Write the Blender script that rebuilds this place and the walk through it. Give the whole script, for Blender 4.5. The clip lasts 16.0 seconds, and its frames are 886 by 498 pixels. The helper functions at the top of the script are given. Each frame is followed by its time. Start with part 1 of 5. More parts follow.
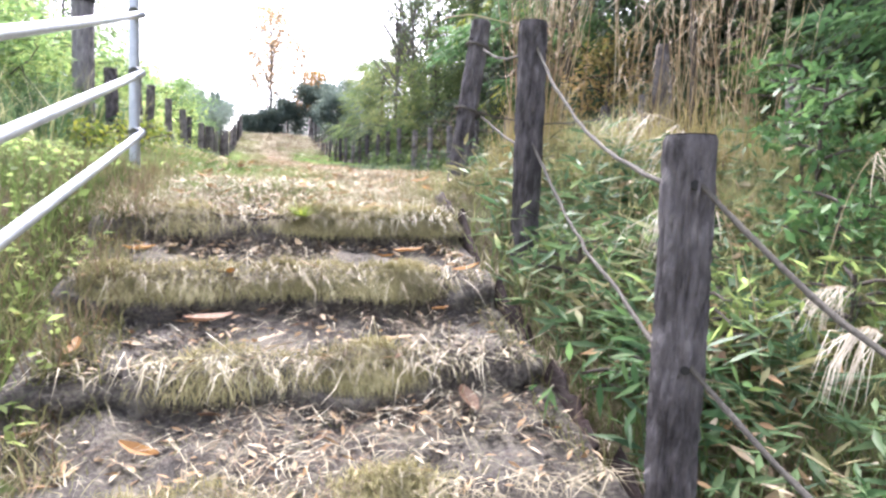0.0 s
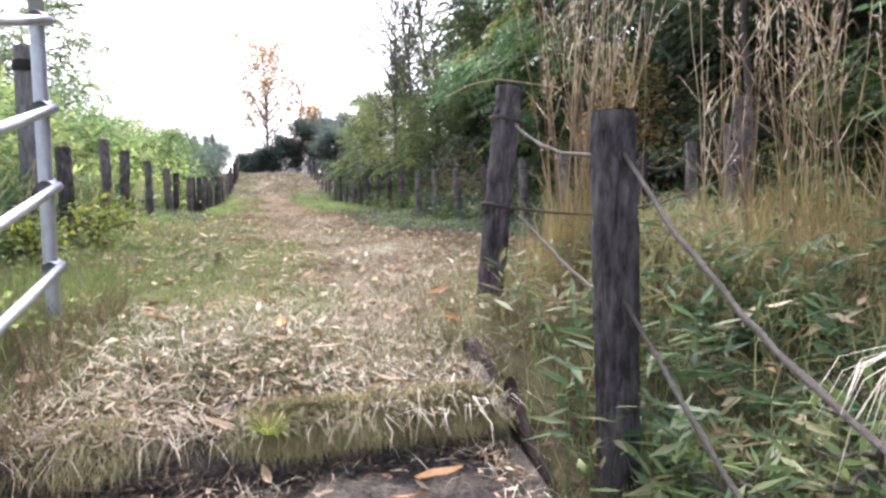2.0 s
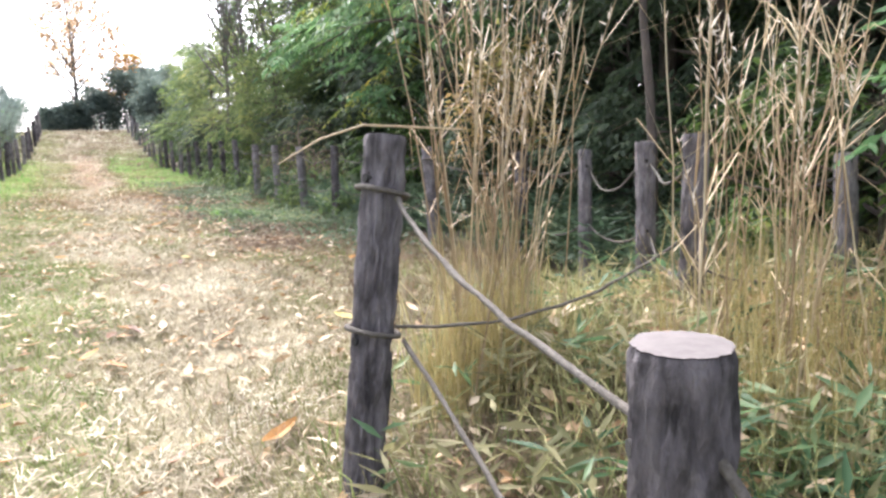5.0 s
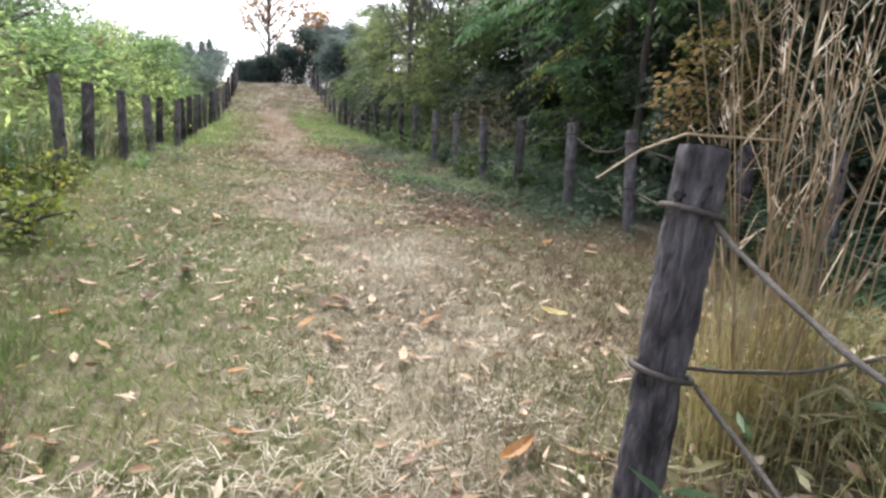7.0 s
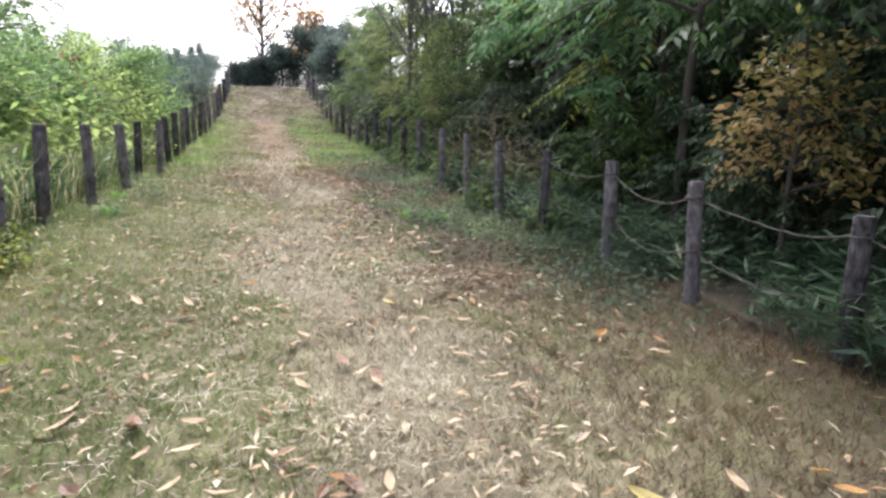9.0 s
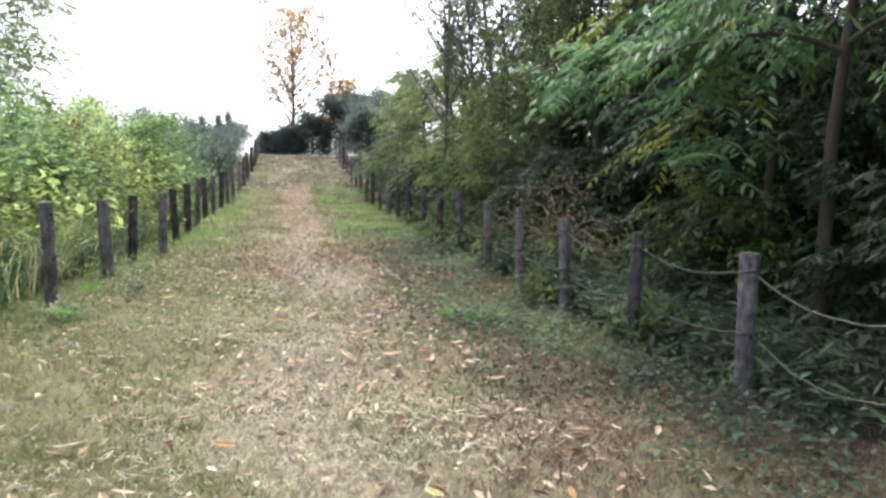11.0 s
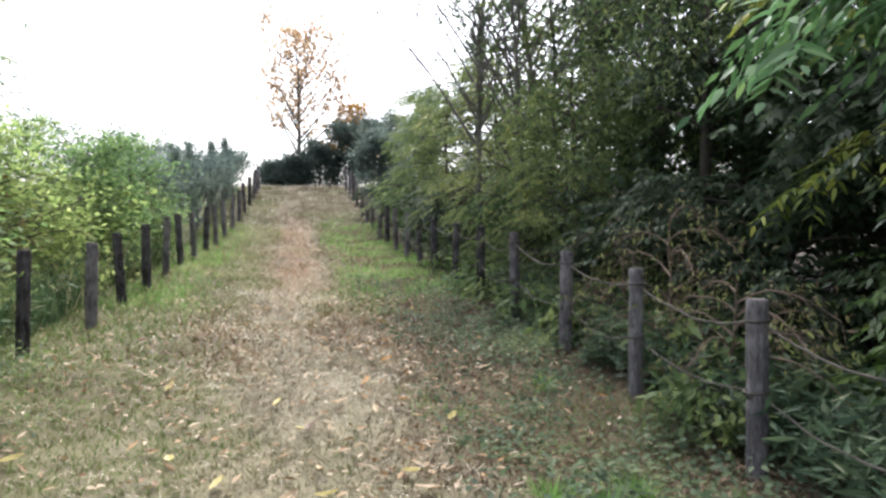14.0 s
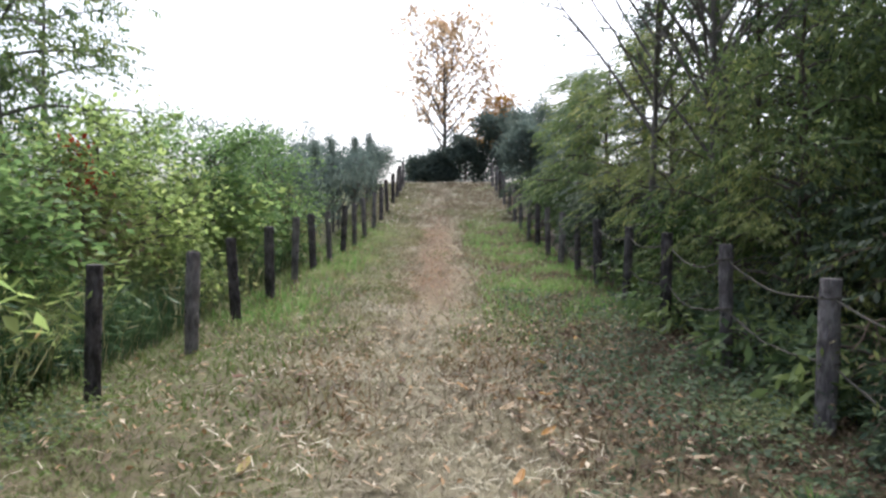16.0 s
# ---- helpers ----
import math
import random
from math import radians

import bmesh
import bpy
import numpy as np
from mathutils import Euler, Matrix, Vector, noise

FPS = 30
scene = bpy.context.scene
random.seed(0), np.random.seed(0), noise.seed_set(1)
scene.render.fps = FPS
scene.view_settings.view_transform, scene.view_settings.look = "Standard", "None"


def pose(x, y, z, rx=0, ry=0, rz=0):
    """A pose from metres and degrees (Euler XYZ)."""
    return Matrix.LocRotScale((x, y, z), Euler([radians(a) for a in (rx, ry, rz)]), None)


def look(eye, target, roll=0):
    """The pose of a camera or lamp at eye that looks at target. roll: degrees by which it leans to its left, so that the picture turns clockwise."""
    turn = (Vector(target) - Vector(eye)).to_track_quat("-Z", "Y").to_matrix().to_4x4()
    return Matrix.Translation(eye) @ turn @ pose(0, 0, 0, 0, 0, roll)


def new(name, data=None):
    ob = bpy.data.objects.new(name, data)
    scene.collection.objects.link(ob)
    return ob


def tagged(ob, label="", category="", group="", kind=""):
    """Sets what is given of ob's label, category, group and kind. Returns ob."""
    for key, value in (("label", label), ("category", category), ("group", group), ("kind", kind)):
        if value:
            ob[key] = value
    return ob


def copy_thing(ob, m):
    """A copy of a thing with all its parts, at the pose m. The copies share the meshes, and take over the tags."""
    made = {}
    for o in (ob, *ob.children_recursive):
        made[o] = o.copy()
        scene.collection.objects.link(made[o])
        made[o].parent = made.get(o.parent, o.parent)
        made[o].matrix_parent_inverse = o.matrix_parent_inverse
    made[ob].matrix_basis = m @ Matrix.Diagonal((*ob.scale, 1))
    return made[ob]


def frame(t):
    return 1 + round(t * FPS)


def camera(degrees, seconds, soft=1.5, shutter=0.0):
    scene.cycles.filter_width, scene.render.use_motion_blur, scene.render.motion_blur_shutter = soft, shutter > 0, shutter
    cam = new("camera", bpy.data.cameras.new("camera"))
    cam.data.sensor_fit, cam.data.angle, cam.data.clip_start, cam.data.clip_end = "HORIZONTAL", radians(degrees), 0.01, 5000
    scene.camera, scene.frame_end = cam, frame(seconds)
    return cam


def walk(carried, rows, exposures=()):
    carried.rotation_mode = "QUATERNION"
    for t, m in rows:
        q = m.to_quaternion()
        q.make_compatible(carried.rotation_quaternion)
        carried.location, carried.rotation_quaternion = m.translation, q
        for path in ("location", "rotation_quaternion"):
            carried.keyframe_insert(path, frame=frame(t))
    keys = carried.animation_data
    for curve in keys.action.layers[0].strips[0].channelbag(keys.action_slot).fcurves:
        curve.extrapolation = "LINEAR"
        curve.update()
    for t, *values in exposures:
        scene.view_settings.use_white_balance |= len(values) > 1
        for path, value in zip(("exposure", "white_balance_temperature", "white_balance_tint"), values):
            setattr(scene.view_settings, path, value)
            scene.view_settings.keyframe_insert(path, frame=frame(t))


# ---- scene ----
cam = camera(68.0, 16.0, soft=2.6)
PATH = [
    (0, (-1.196, -1.535, 0.805), (-0.62, 0.374, 0.646), 1.8),
    (0.5, (-1.123, -1.323, 0.948), (-0.559, 0.593, 0.861), 0.1),
    (1, (-1.173, -1.002, 1.016), (-0.59, 0.91, 0.978), -0.1),
    (1.5, (-1.155, -0.79, 1.167), (-0.524, 1.103, 1.037), -1.0),
    (2, (-0.987, -0.473, 1.293), (-0.427, 1.444, 1.197), -1.7),
    (2.5, (-0.934, -0.254, 1.381), (-0.47, 1.685, 1.214), -1.9),
    (3, (-0.863, 0.013, 1.475), (0.031, 1.786, 1.236), -0.3),
    (3.5, (-0.761, 0.14, 1.601), (0.534, 1.636, 1.313), 0.7),
    (4, (-0.622, 0.367, 1.656), (0.678, 1.878, 1.492), -0.9),
    (4.5, (-0.516, 0.541, 1.758), (0.713, 2.101, 1.522), -1.3),
    (5, (-0.609, 0.65, 1.797), (0.363, 2.379, 1.538), -2.3),
    (5.2, (-0.672, 0.683, 1.804), (0.053, 2.53, 1.551), -3.0),
    (7.3, (-0.856, 1.162, 1.951), (-0.301, 3.05, 1.594), 1.8),
    (7.5, (-0.79, 1.282, 1.997), (-0.194, 3.161, 1.656), 1.1),
    (8, (-0.743, 1.563, 2.135), (-0.251, 3.469, 1.778), -0.1),
    (8.5, (-0.8, 1.901, 2.262), (-0.294, 3.8, 1.893), 0.4),
    (9, (-0.705, 2.189, 2.348), (-0.15, 4.073, 1.973), 0.7),
    (9.5, (-0.615, 2.543, 2.418), (-0.203, 4.473, 2.092), 0.1),
    (9.7, (-0.616, 2.698, 2.414), (-0.224, 4.636, 2.117), -0.1),
    (11.8, (-0.211, 4.81, 2.458), (0.3, 6.74, 2.337), 0.5),
    (12, (-0.18, 5.007, 2.477), (0.323, 6.941, 2.373), 0.3),
    (12.5, (-0.257, 5.542, 2.509), (0.208, 7.484, 2.427), 0.5),
    (13, (-0.139, 6.072, 2.524), (0.316, 8.018, 2.472), 0.3),
    (13.5, (-0.103, 6.633, 2.535), (0.347, 8.582, 2.493), -0.1),
    (14, (-0.07, 7.145, 2.58), (0.371, 9.093, 2.487), -0.2),
    (14.5, (0.029, 7.68, 2.633), (0.407, 9.639, 2.484), -0.2),
    (15, (-0.042, 8.101, 2.687), (0.296, 10.066, 2.531), 0.6),
    (15.3, (-0.026, 8.309, 2.691), (0.248, 10.288, 2.593), 0.6),
    (15.5, (0.014, 8.468, 2.696), (0.168, 10.461, 2.678), 0.1),
    (16, (0.058, 8.921, 2.661), (0.063, 10.918, 2.557), -0.1),
]
walk(cam, [(t, look(e, g, r)) for t, e, g, r in PATH],
     exposures=[(0.0, 2.55, 6100, 18), (0.5, 2.35, 6150, 21), (1.0, 2.08, 6100, 21), (1.5, 1.98, 6150, 21), (2.5, 1.8, 6150, 21), (3.5, 2.25, 6250, 19), (4.0, 2.55, 6300, 18), (4.5, 2.6, 6250, 18), (5.0, 2.45, 6250, 16), (5.2, 2.35, 6200, 16), (7.5, 1.52, 6150, 16), (9.5, 1.68, 6100, 15), (12.0, 1.65, 6100, 13), (14.5, 1.52, 6150, 12), (15.5, 1.48, 6100, 12), (16.0, 1.1, 6050, 12)])

# ---- world and sun: thin bright overcast, the sun veiled above the wood ----
SUN_EL, SUN_AZ = radians(56), radians(10)
world = bpy.data.worlds.new("world")
scene.world = world
world.use_nodes = True
wn, wl = world.node_tree.nodes, world.node_tree.links
wn.clear()
sky = wn.new("ShaderNodeTexSky")
sky.sky_type, sky.sun_disc = "NISHITA", False
sky.sun_elevation, sky.sun_rotation = SUN_EL, SUN_AZ
sky.air_density, sky.dust_density, sky.ozone_density = 1.0, 5.0, 1.0
veil = wn.new("ShaderNodeHueSaturation")
veil.inputs["Saturation"].default_value = 0.4
backg = wn.new("ShaderNodeBackground")
backg.inputs["Strength"].default_value = 0.15
wout = wn.new("ShaderNodeOutputWorld")
wl.new(sky.outputs[0], veil.inputs["Color"])
wl.new(veil.outputs[0], backg.inputs[0])
wl.new(backg.outputs[0], wout.inputs[0])
sun = new("sun", bpy.data.lights.new("sun", "SUN"))
sun.data.energy, sun.data.angle, sun.data.color = 1.4, radians(36), (1.0, 0.97, 0.92)
sun.matrix_world = look((0, 0, 0), (-math.sin(SUN_AZ) * math.cos(SUN_EL), -math.cos(SUN_AZ) * math.cos(SUN_EL), -math.sin(SUN_EL)))


# ---- materials ----
def nodes_of(name):
    m = bpy.data.materials.new(name)
    m.use_nodes = True
    m.node_tree.nodes.clear()
    return m, m.node_tree.nodes, m.node_tree.links


def ramp(n, stops):
    r = n.new("ShaderNodeValToRGB")
    e = r.color_ramp.elements
    while len(e) < len(stops):
        e.new(0.5)
    for k, (p, c) in enumerate(stops):
        e[k].position, e[k].color = p, (*c, 1)
    return r


def noise_tex(n, l, scale, detail=4.0, rough=0.6, coords=None):
    t = n.new("ShaderNodeTexNoise")
    t.inputs["Scale"].default_value, t.inputs["Detail"].default_value, t.inputs["Roughness"].default_value = scale, detail, rough
    if coords:
        l.new(coords, t.inputs["Vector"])
    return t


def finish(m, n, l, colour, rough=0.8, bump=None, depth=0.3, dist=0.01, metal=0.0, thin=0.0, spec=0.5):
    p = n.new("ShaderNodeBsdfPrincipled")
    l.new(colour, p.inputs["Base Color"])
    p.inputs["Roughness"].default_value, p.inputs["Metallic"].default_value = rough, metal
    p.inputs["Specular IOR Level"].default_value = spec
    if bump:
        b = n.new("ShaderNodeBump")
        b.inputs["Strength"].default_value, b.inputs["Distance"].default_value = depth, dist
        l.new(bump, b.inputs["Height"])
        l.new(b.outputs[0], p.inputs["Normal"])
    o, s = n.new("ShaderNodeOutputMaterial"), p.outputs[0]
    if thin:
        tr, mx = n.new("ShaderNodeBsdfTranslucent"), n.new("ShaderNodeMixShader")
        l.new(colour, tr.inputs[0])
        mx.inputs[0].default_value = thin
        l.new(s, mx.inputs[1]), l.new(tr.outputs[0], mx.inputs[2])
        s = mx.outputs[0]
    l.new(s, o.inputs[0])
    return m


def leafy(name, stops, rough=0.5, thin=0.45, patch=0.8):
    """Leaves: each its own shade, with drifts of tone through the plant."""
    m, n, l = nodes_of(name)
    geo, tc = n.new("ShaderNodeNewGeometry"), n.new("ShaderNodeTexCoord")
    drift = noise_tex(n, l, patch, 2, 0.5, tc.outputs["Object"])
    mix = n.new("ShaderNodeMath")
    mix.operation = "MULTIPLY_ADD"
    mix.inputs[1].default_value = 0.55
    l.new(geo.outputs["Random Per Island"], mix.inputs[0])
    sub = n.new("ShaderNodeMath")
    sub.operation = "MULTIPLY_ADD"
    sub.inputs[1].default_value, sub.inputs[2].default_value = 1.4, -0.47
    l.new(drift.outputs[0], sub.inputs[0])
    l.new(sub.outputs[0], mix.inputs[2])
    r = ramp(n, stops)
    l.new(mix.outputs[0], r.inputs[0])
    return finish(m, n, l, r.outputs[0], rough, thin=thin, spec=0.22)


def grained(name, stops, scale, stretch=(1, 1, 1), rough=0.85, depth=0.5, dist=0.01, metal=0.0, each=False):
    m, n, l = nodes_of(name)
    tc, mp = n.new("ShaderNodeTexCoord"), n.new("ShaderNodeMapping")
    mp.inputs["Scale"].default_value = stretch
    l.new(tc.outputs["Object"], mp.inputs[0])
    a, b = noise_tex(n, l, scale, 6, 0.65, mp.outputs[0]), noise_tex(n, l, scale * 0.13, 3, 0.5, tc.outputs["Object"])
    add = n.new("ShaderNodeMath")
    add.operation = "MULTIPLY_ADD"
    add.inputs[1].default_value = 0.6
    l.new(a.outputs[0], add.inputs[0])
    half = n.new("ShaderNodeMath")
    half.operation = "MULTIPLY"
    half.inputs[1].default_value = 0.4
    l.new(b.outputs[0], half.inputs[0])
    l.new(half.outputs[0], add.inputs[2])
    val = add.outputs[0]
    if each:
        info, sh = n.new("ShaderNodeObjectInfo"), n.new("ShaderNodeMath")
        sh.operation = "MULTIPLY_ADD"
        sh.inputs[1].default_value = 0.22
        l.new(info.outputs["Random"], sh.inputs[0])
        l.new(val, sh.inputs[2])
        ofs = n.new("ShaderNodeMath")
        ofs.operation = "SUBTRACT"
        ofs.inputs[1].default_value = 0.11
        l.new(sh.outputs[0], ofs.inputs[0])
        val = ofs.outputs[0]
    r = ramp(n, stops)
    l.new(val, r.inputs[0])
    return finish(m, n, l, r.outputs[0], rough, a.outputs[0], depth, dist, metal)


POST = grained("weathered_post", [(0.34, (0.026, 0.022, 0.023)), (0.44, (0.082, 0.072, 0.076)), (0.54, (0.136, 0.122, 0.127)), (0.66, (0.25, 0.23, 0.233))], 34, (1, 1, 0.38), 0.85, 1.0, 0.02, each=True)
POST_TOP = grained("cut_post_top", [(0.3, (0.06, 0.052, 0.052)), (0.7, (0.14, 0.124, 0.12))], 30, rough=0.9, depth=0.3)
HOLE = grained("bolt_hole", [(0.3, (0.008, 0.008, 0.008)), (0.7, (0.02, 0.018, 0.016))], 30)
ROPE = grained("old_rope", [(0.3, (0.04, 0.034, 0.028)), (0.55, (0.092, 0.081, 0.068)), (0.75, (0.18, 0.165, 0.142))], 90, (1, 1, 1), 0.9, 1.0, 0.006)
STEEL = grained("galvanised_steel", [(0.3, (0.33, 0.36, 0.42)), (0.6, (0.5, 0.53, 0.58)), (0.8, (0.62, 0.64, 0.68))], 22, rough=0.42, depth=0.08, metal=0.55)
# the weathered post colour made lighter, to paint in glare on the pole
POLE = grained("glare_paled_weathered_pole", [(0.34, (0.07, 0.064, 0.07)), (0.46, (0.15, 0.14, 0.15)), (0.66, (0.3, 0.285, 0.29))], 40, (1, 1, 0.2), 0.85, 0.8, 0.012)
CLAMP = grained("dull_clamp", [(0.3, (0.16, 0.17, 0.19)), (0.7, (0.36, 0.38, 0.41))], 40, rough=0.55, depth=0.2, metal=0.6)
BARK = grained("bark", [(0.3, (0.028, 0.022, 0.018)), (0.55, (0.075, 0.06, 0.05)), (0.75, (0.15, 0.125, 0.105))], 18, (1, 1, 0.25), 0.92, 1.0, 0.02)
TWIG = grained("grey_twig", [(0.3, (0.05, 0.045, 0.04)), (0.7, (0.16, 0.145, 0.13))], 30, rough=0.9)
EARTH = grained("dark_step_earth", [(0.34, (0.035, 0.03, 0.028)), (0.47, (0.085, 0.073, 0.066)), (0.56, (0.16, 0.14, 0.115)), (0.63, (0.18, 0.16, 0.13)), (0.73, (0.28, 0.25, 0.21))], 65, rough=0.95, depth=1.0, dist=0.03)
ROTTEN = grained("rotten_board", [(0.3, (0.012, 0.008, 0.008)), (0.55, (0.034, 0.02, 0.018)), (0.75, (0.085, 0.047, 0.036))], 20, (1, 0.3, 1), 0.9, 1.0, 0.02)

# two greens for the wood, with its deep shade put into the colour
L_WOOD_SHADE = leafy("shade_darkened_leaves", [(0.0, (0.026, 0.042, 0.028)), (0.35, (0.046, 0.074, 0.042)), (0.7, (0.078, 0.115, 0.055)), (1.0, (0.13, 0.16, 0.065))], thin=0.4)
L_SHADE = leafy("deep_shade_tinted_leaves", [(0.0, (0.03, 0.045, 0.03)), (0.4, (0.05, 0.076, 0.044)), (0.8, (0.082, 0.115, 0.058)), (1.0, (0.14, 0.155, 0.07))], 0.6, thin=0.45)
L_MID = leafy("green_leaves", [(0.0, (0.03, 0.055, 0.02)), (0.4, (0.06, 0.11, 0.03)), (0.75, (0.12, 0.19, 0.045)), (1.0, (0.23, 0.26, 0.055))])
# far leaves: distance haze painted in as a paler, bluer green
L_HAZE = leafy("haze_tinted_leaves", [(0.0, (0.075, 0.105, 0.1)), (0.4, (0.12, 0.16, 0.14)), (1.0, (0.18, 0.215, 0.17))], 0.7, thin=0.6)
L_HEDGE = leafy("soft_hedge_leaves", [(0.0, (0.055, 0.095, 0.045)), (0.4, (0.115, 0.17, 0.065)), (0.75, (0.2, 0.255, 0.09)), (1.0, (0.32, 0.33, 0.105))], 0.6)
L_TANGLE = leafy("browning_vine_leaves", [(0.0, (0.1, 0.07, 0.05)), (0.3, (0.2, 0.15, 0.09)), (0.6, (0.22, 0.26, 0.09)), (1.0, (0.36, 0.4, 0.14))], 0.55, thin=0.5)
L_BLUE = leafy("bluish_green_leaves", [(0.0, (0.045, 0.075, 0.05)), (0.4, (0.085, 0.125, 0.075)), (0.75, (0.14, 0.19, 0.1)), (1.0, (0.22, 0.25, 0.115))], 0.6)
L_FRESH = leafy("fresh_green_leaves", [(0.0, (0.035, 0.085, 0.03)), (0.45, (0.085, 0.17, 0.062)), (0.78, (0.16, 0.26, 0.09)), (0.92, (0.24, 0.3, 0.08)), (1.0, (0.55, 0.45, 0.06))], 0.42)
L_YELLOW = leafy("yellowing_leaves", [(0.0, (0.06, 0.1, 0.025)), (0.4, (0.15, 0.2, 0.04)), (0.7, (0.28, 0.3, 0.05)), (0.9, (0.42, 0.36, 0.06)), (1.0, (0.5, 0.3, 0.05))])
L_VINE = leafy("vine_leaves", [(0.0, (0.11, 0.16, 0.06)), (0.4, (0.22, 0.3, 0.1)), (0.7, (0.34, 0.42, 0.14)), (0.92, (0.46, 0.5, 0.2)), (1.0, (0.34, 0.24, 0.11))], 0.5, thin=0.75)
L_ORANGE = leafy("orange_leaves", [(0.0, (0.16, 0.09, 0.03)), (0.4, (0.3, 0.15, 0.04)), (0.7, (0.42, 0.24, 0.06)), (1.0, (0.4, 0.34, 0.1))])
L_AMBER = leafy("amber_leaves", [(0.0, (0.16, 0.17, 0.05)), (0.35, (0.3, 0.25, 0.09)), (0.65, (0.46, 0.31, 0.14)), (1.0, (0.52, 0.38, 0.18))])
# rusty leaves lightened to carry the sky glare around the brow tree
L_RUST = leafy("glare_paled_rusty_leaves", [(0.0, (0.2, 0.15, 0.11)), (0.45, (0.4, 0.27, 0.16)), (0.8, (0.54, 0.4, 0.26)), (1.0, (0.48, 0.44, 0.28))], thin=0.7)
L_RED = leafy("red_leaves", [(0.0, (0.18, 0.02, 0.012)), (0.5, (0.36, 0.04, 0.02)), (1.0, (0.5, 0.11, 0.04))])
L_SASA = leafy("bamboo_grass_leaves", [(0.0, (0.032, 0.065, 0.034)), (0.45, (0.075, 0.14, 0.065)), (0.8, (0.15, 0.22, 0.1)), (0.95, (0.3, 0.33, 0.17)), (1.0, (0.46, 0.42, 0.26))], 0.4, patch=1.6)
# bamboo grass again, with the shade under the trees put into its colour
L_SASA_SHADE = leafy("shade_darkened_bamboo_grass", [(0.0, (0.03, 0.055, 0.034)), (0.45, (0.07, 0.12, 0.068)), (0.85, (0.125, 0.18, 0.095)), (1.0, (0.28, 0.29, 0.18))], 0.45, patch=1.6)
G_GREEN = leafy("green_grass", [(0.0, (0.065, 0.1, 0.03)), (0.5, (0.14, 0.2, 0.062)), (0.85, (0.23, 0.28, 0.1)), (1.0, (0.38, 0.34, 0.16))], 0.55)
G_BRIGHT = leafy("bright_green_grass", [(0.0, (0.09, 0.18, 0.045)), (0.5, (0.17, 0.32, 0.08)), (0.85, (0.25, 0.41, 0.12)), (1.0, (0.36, 0.42, 0.17))], 0.5)
G_BROWN = leafy("brown_dead_grass", [(0.0, (0.07, 0.045, 0.03)), (0.4, (0.125, 0.084, 0.055)), (0.75, (0.215, 0.155, 0.1)), (1.0, (0.34, 0.26, 0.175))], 0.65, 0.15, patch=1.7)
G_MAT = leafy("mossy_mat_grass", [(0.0, (0.1, 0.09, 0.045)), (0.4, (0.23, 0.21, 0.1)), (0.75, (0.37, 0.335, 0.17)), (1.0, (0.5, 0.46, 0.29))], 0.65, patch=4.0)
G_PALE = leafy("pale_tall_grass", [(0.0, (0.16, 0.17, 0.08)), (0.4, (0.28, 0.28, 0.13)), (0.75, (0.4, 0.38, 0.22)), (1.0, (0.55, 0.52, 0.36))], 0.6, 0.7, patch=1.5)
G_OLIVE = leafy("half_dry_grass", [(0.0, (0.07, 0.075, 0.03)), (0.35, (0.13, 0.132, 0.055)), (0.7, (0.22, 0.205, 0.105)), (1.0, (0.38, 0.35, 0.22))], 0.6, patch=1.5)
G_STRAW = leafy("dry_straw", [(0.0, (0.13, 0.1, 0.07)), (0.35, (0.27, 0.23, 0.155)), (0.7, (0.45, 0.405, 0.295)), (1.0, (0.7, 0.66, 0.55))], 0.6, 0.15, patch=1.2)
G_REED = leafy("dry_reed", [(0.0, (0.17, 0.115, 0.065)), (0.4, (0.33, 0.25, 0.155)), (0.75, (0.46, 0.38, 0.25)), (1.0, (0.6, 0.53, 0.39))], 0.6, 0.25, patch=2.0)
G_REED_LOW = leafy("golden_reed_base", [(0.0, (0.2, 0.17, 0.07)), (0.45, (0.35, 0.29, 0.12)), (0.8, (0.46, 0.38, 0.19)), (1.0, (0.5, 0.4, 0.2))], 0.6, 0.25, patch=2.0)
LITTER = leafy("leaf_litter", [(0.0, (0.08, 0.045, 0.03)), (0.2, (0.2, 0.12, 0.07)), (0.4, (0.38, 0.24, 0.12)), (0.6, (0.46, 0.36, 0.25)), (0.8, (0.5, 0.41, 0.29)), (1.0, (0.6, 0.52, 0.4))], 0.6, 0.1, patch=3.0)
L_FEATHER = leafy("feathery_yellow_green_leaves", [(0.0, (0.065, 0.095, 0.038)), (0.4, (0.145, 0.185, 0.062)), (0.75, (0.25, 0.28, 0.09)), (1.0, (0.36, 0.35, 0.12))], 0.6, patch=1.4)
L_BOUGH = leafy("cool_green_leaflets", [(0.0, (0.05, 0.1, 0.05)), (0.45, (0.1, 0.2, 0.085)), (0.8, (0.17, 0.29, 0.11)), (0.95, (0.27, 0.34, 0.1)), (1.0, (0.5, 0.42, 0.08))], 0.7, patch=1.0)
L_LUSH = leafy("lush_green_leaves", [(0.0, (0.06, 0.11, 0.045)), (0.4, (0.135, 0.22, 0.08)), (0.75, (0.22, 0.33, 0.115)), (1.0, (0.34, 0.42, 0.16))], 0.5, thin=0.6)
G_RUST = leafy("rusty_dead_grass", [(0.0, (0.09, 0.055, 0.03)), (0.4, (0.18, 0.115, 0.06)), (0.75, (0.28, 0.19, 0.1)), (1.0, (0.4, 0.3, 0.18))], 0.65, 0.15, patch=1.7)
DRY_TWIG = grained("brown_dry_twig", [(0.3, (0.08, 0.055, 0.042)), (0.55, (0.16, 0.115, 0.085)), (0.75, (0.26, 0.2, 0.155))], 30, rough=0.9)
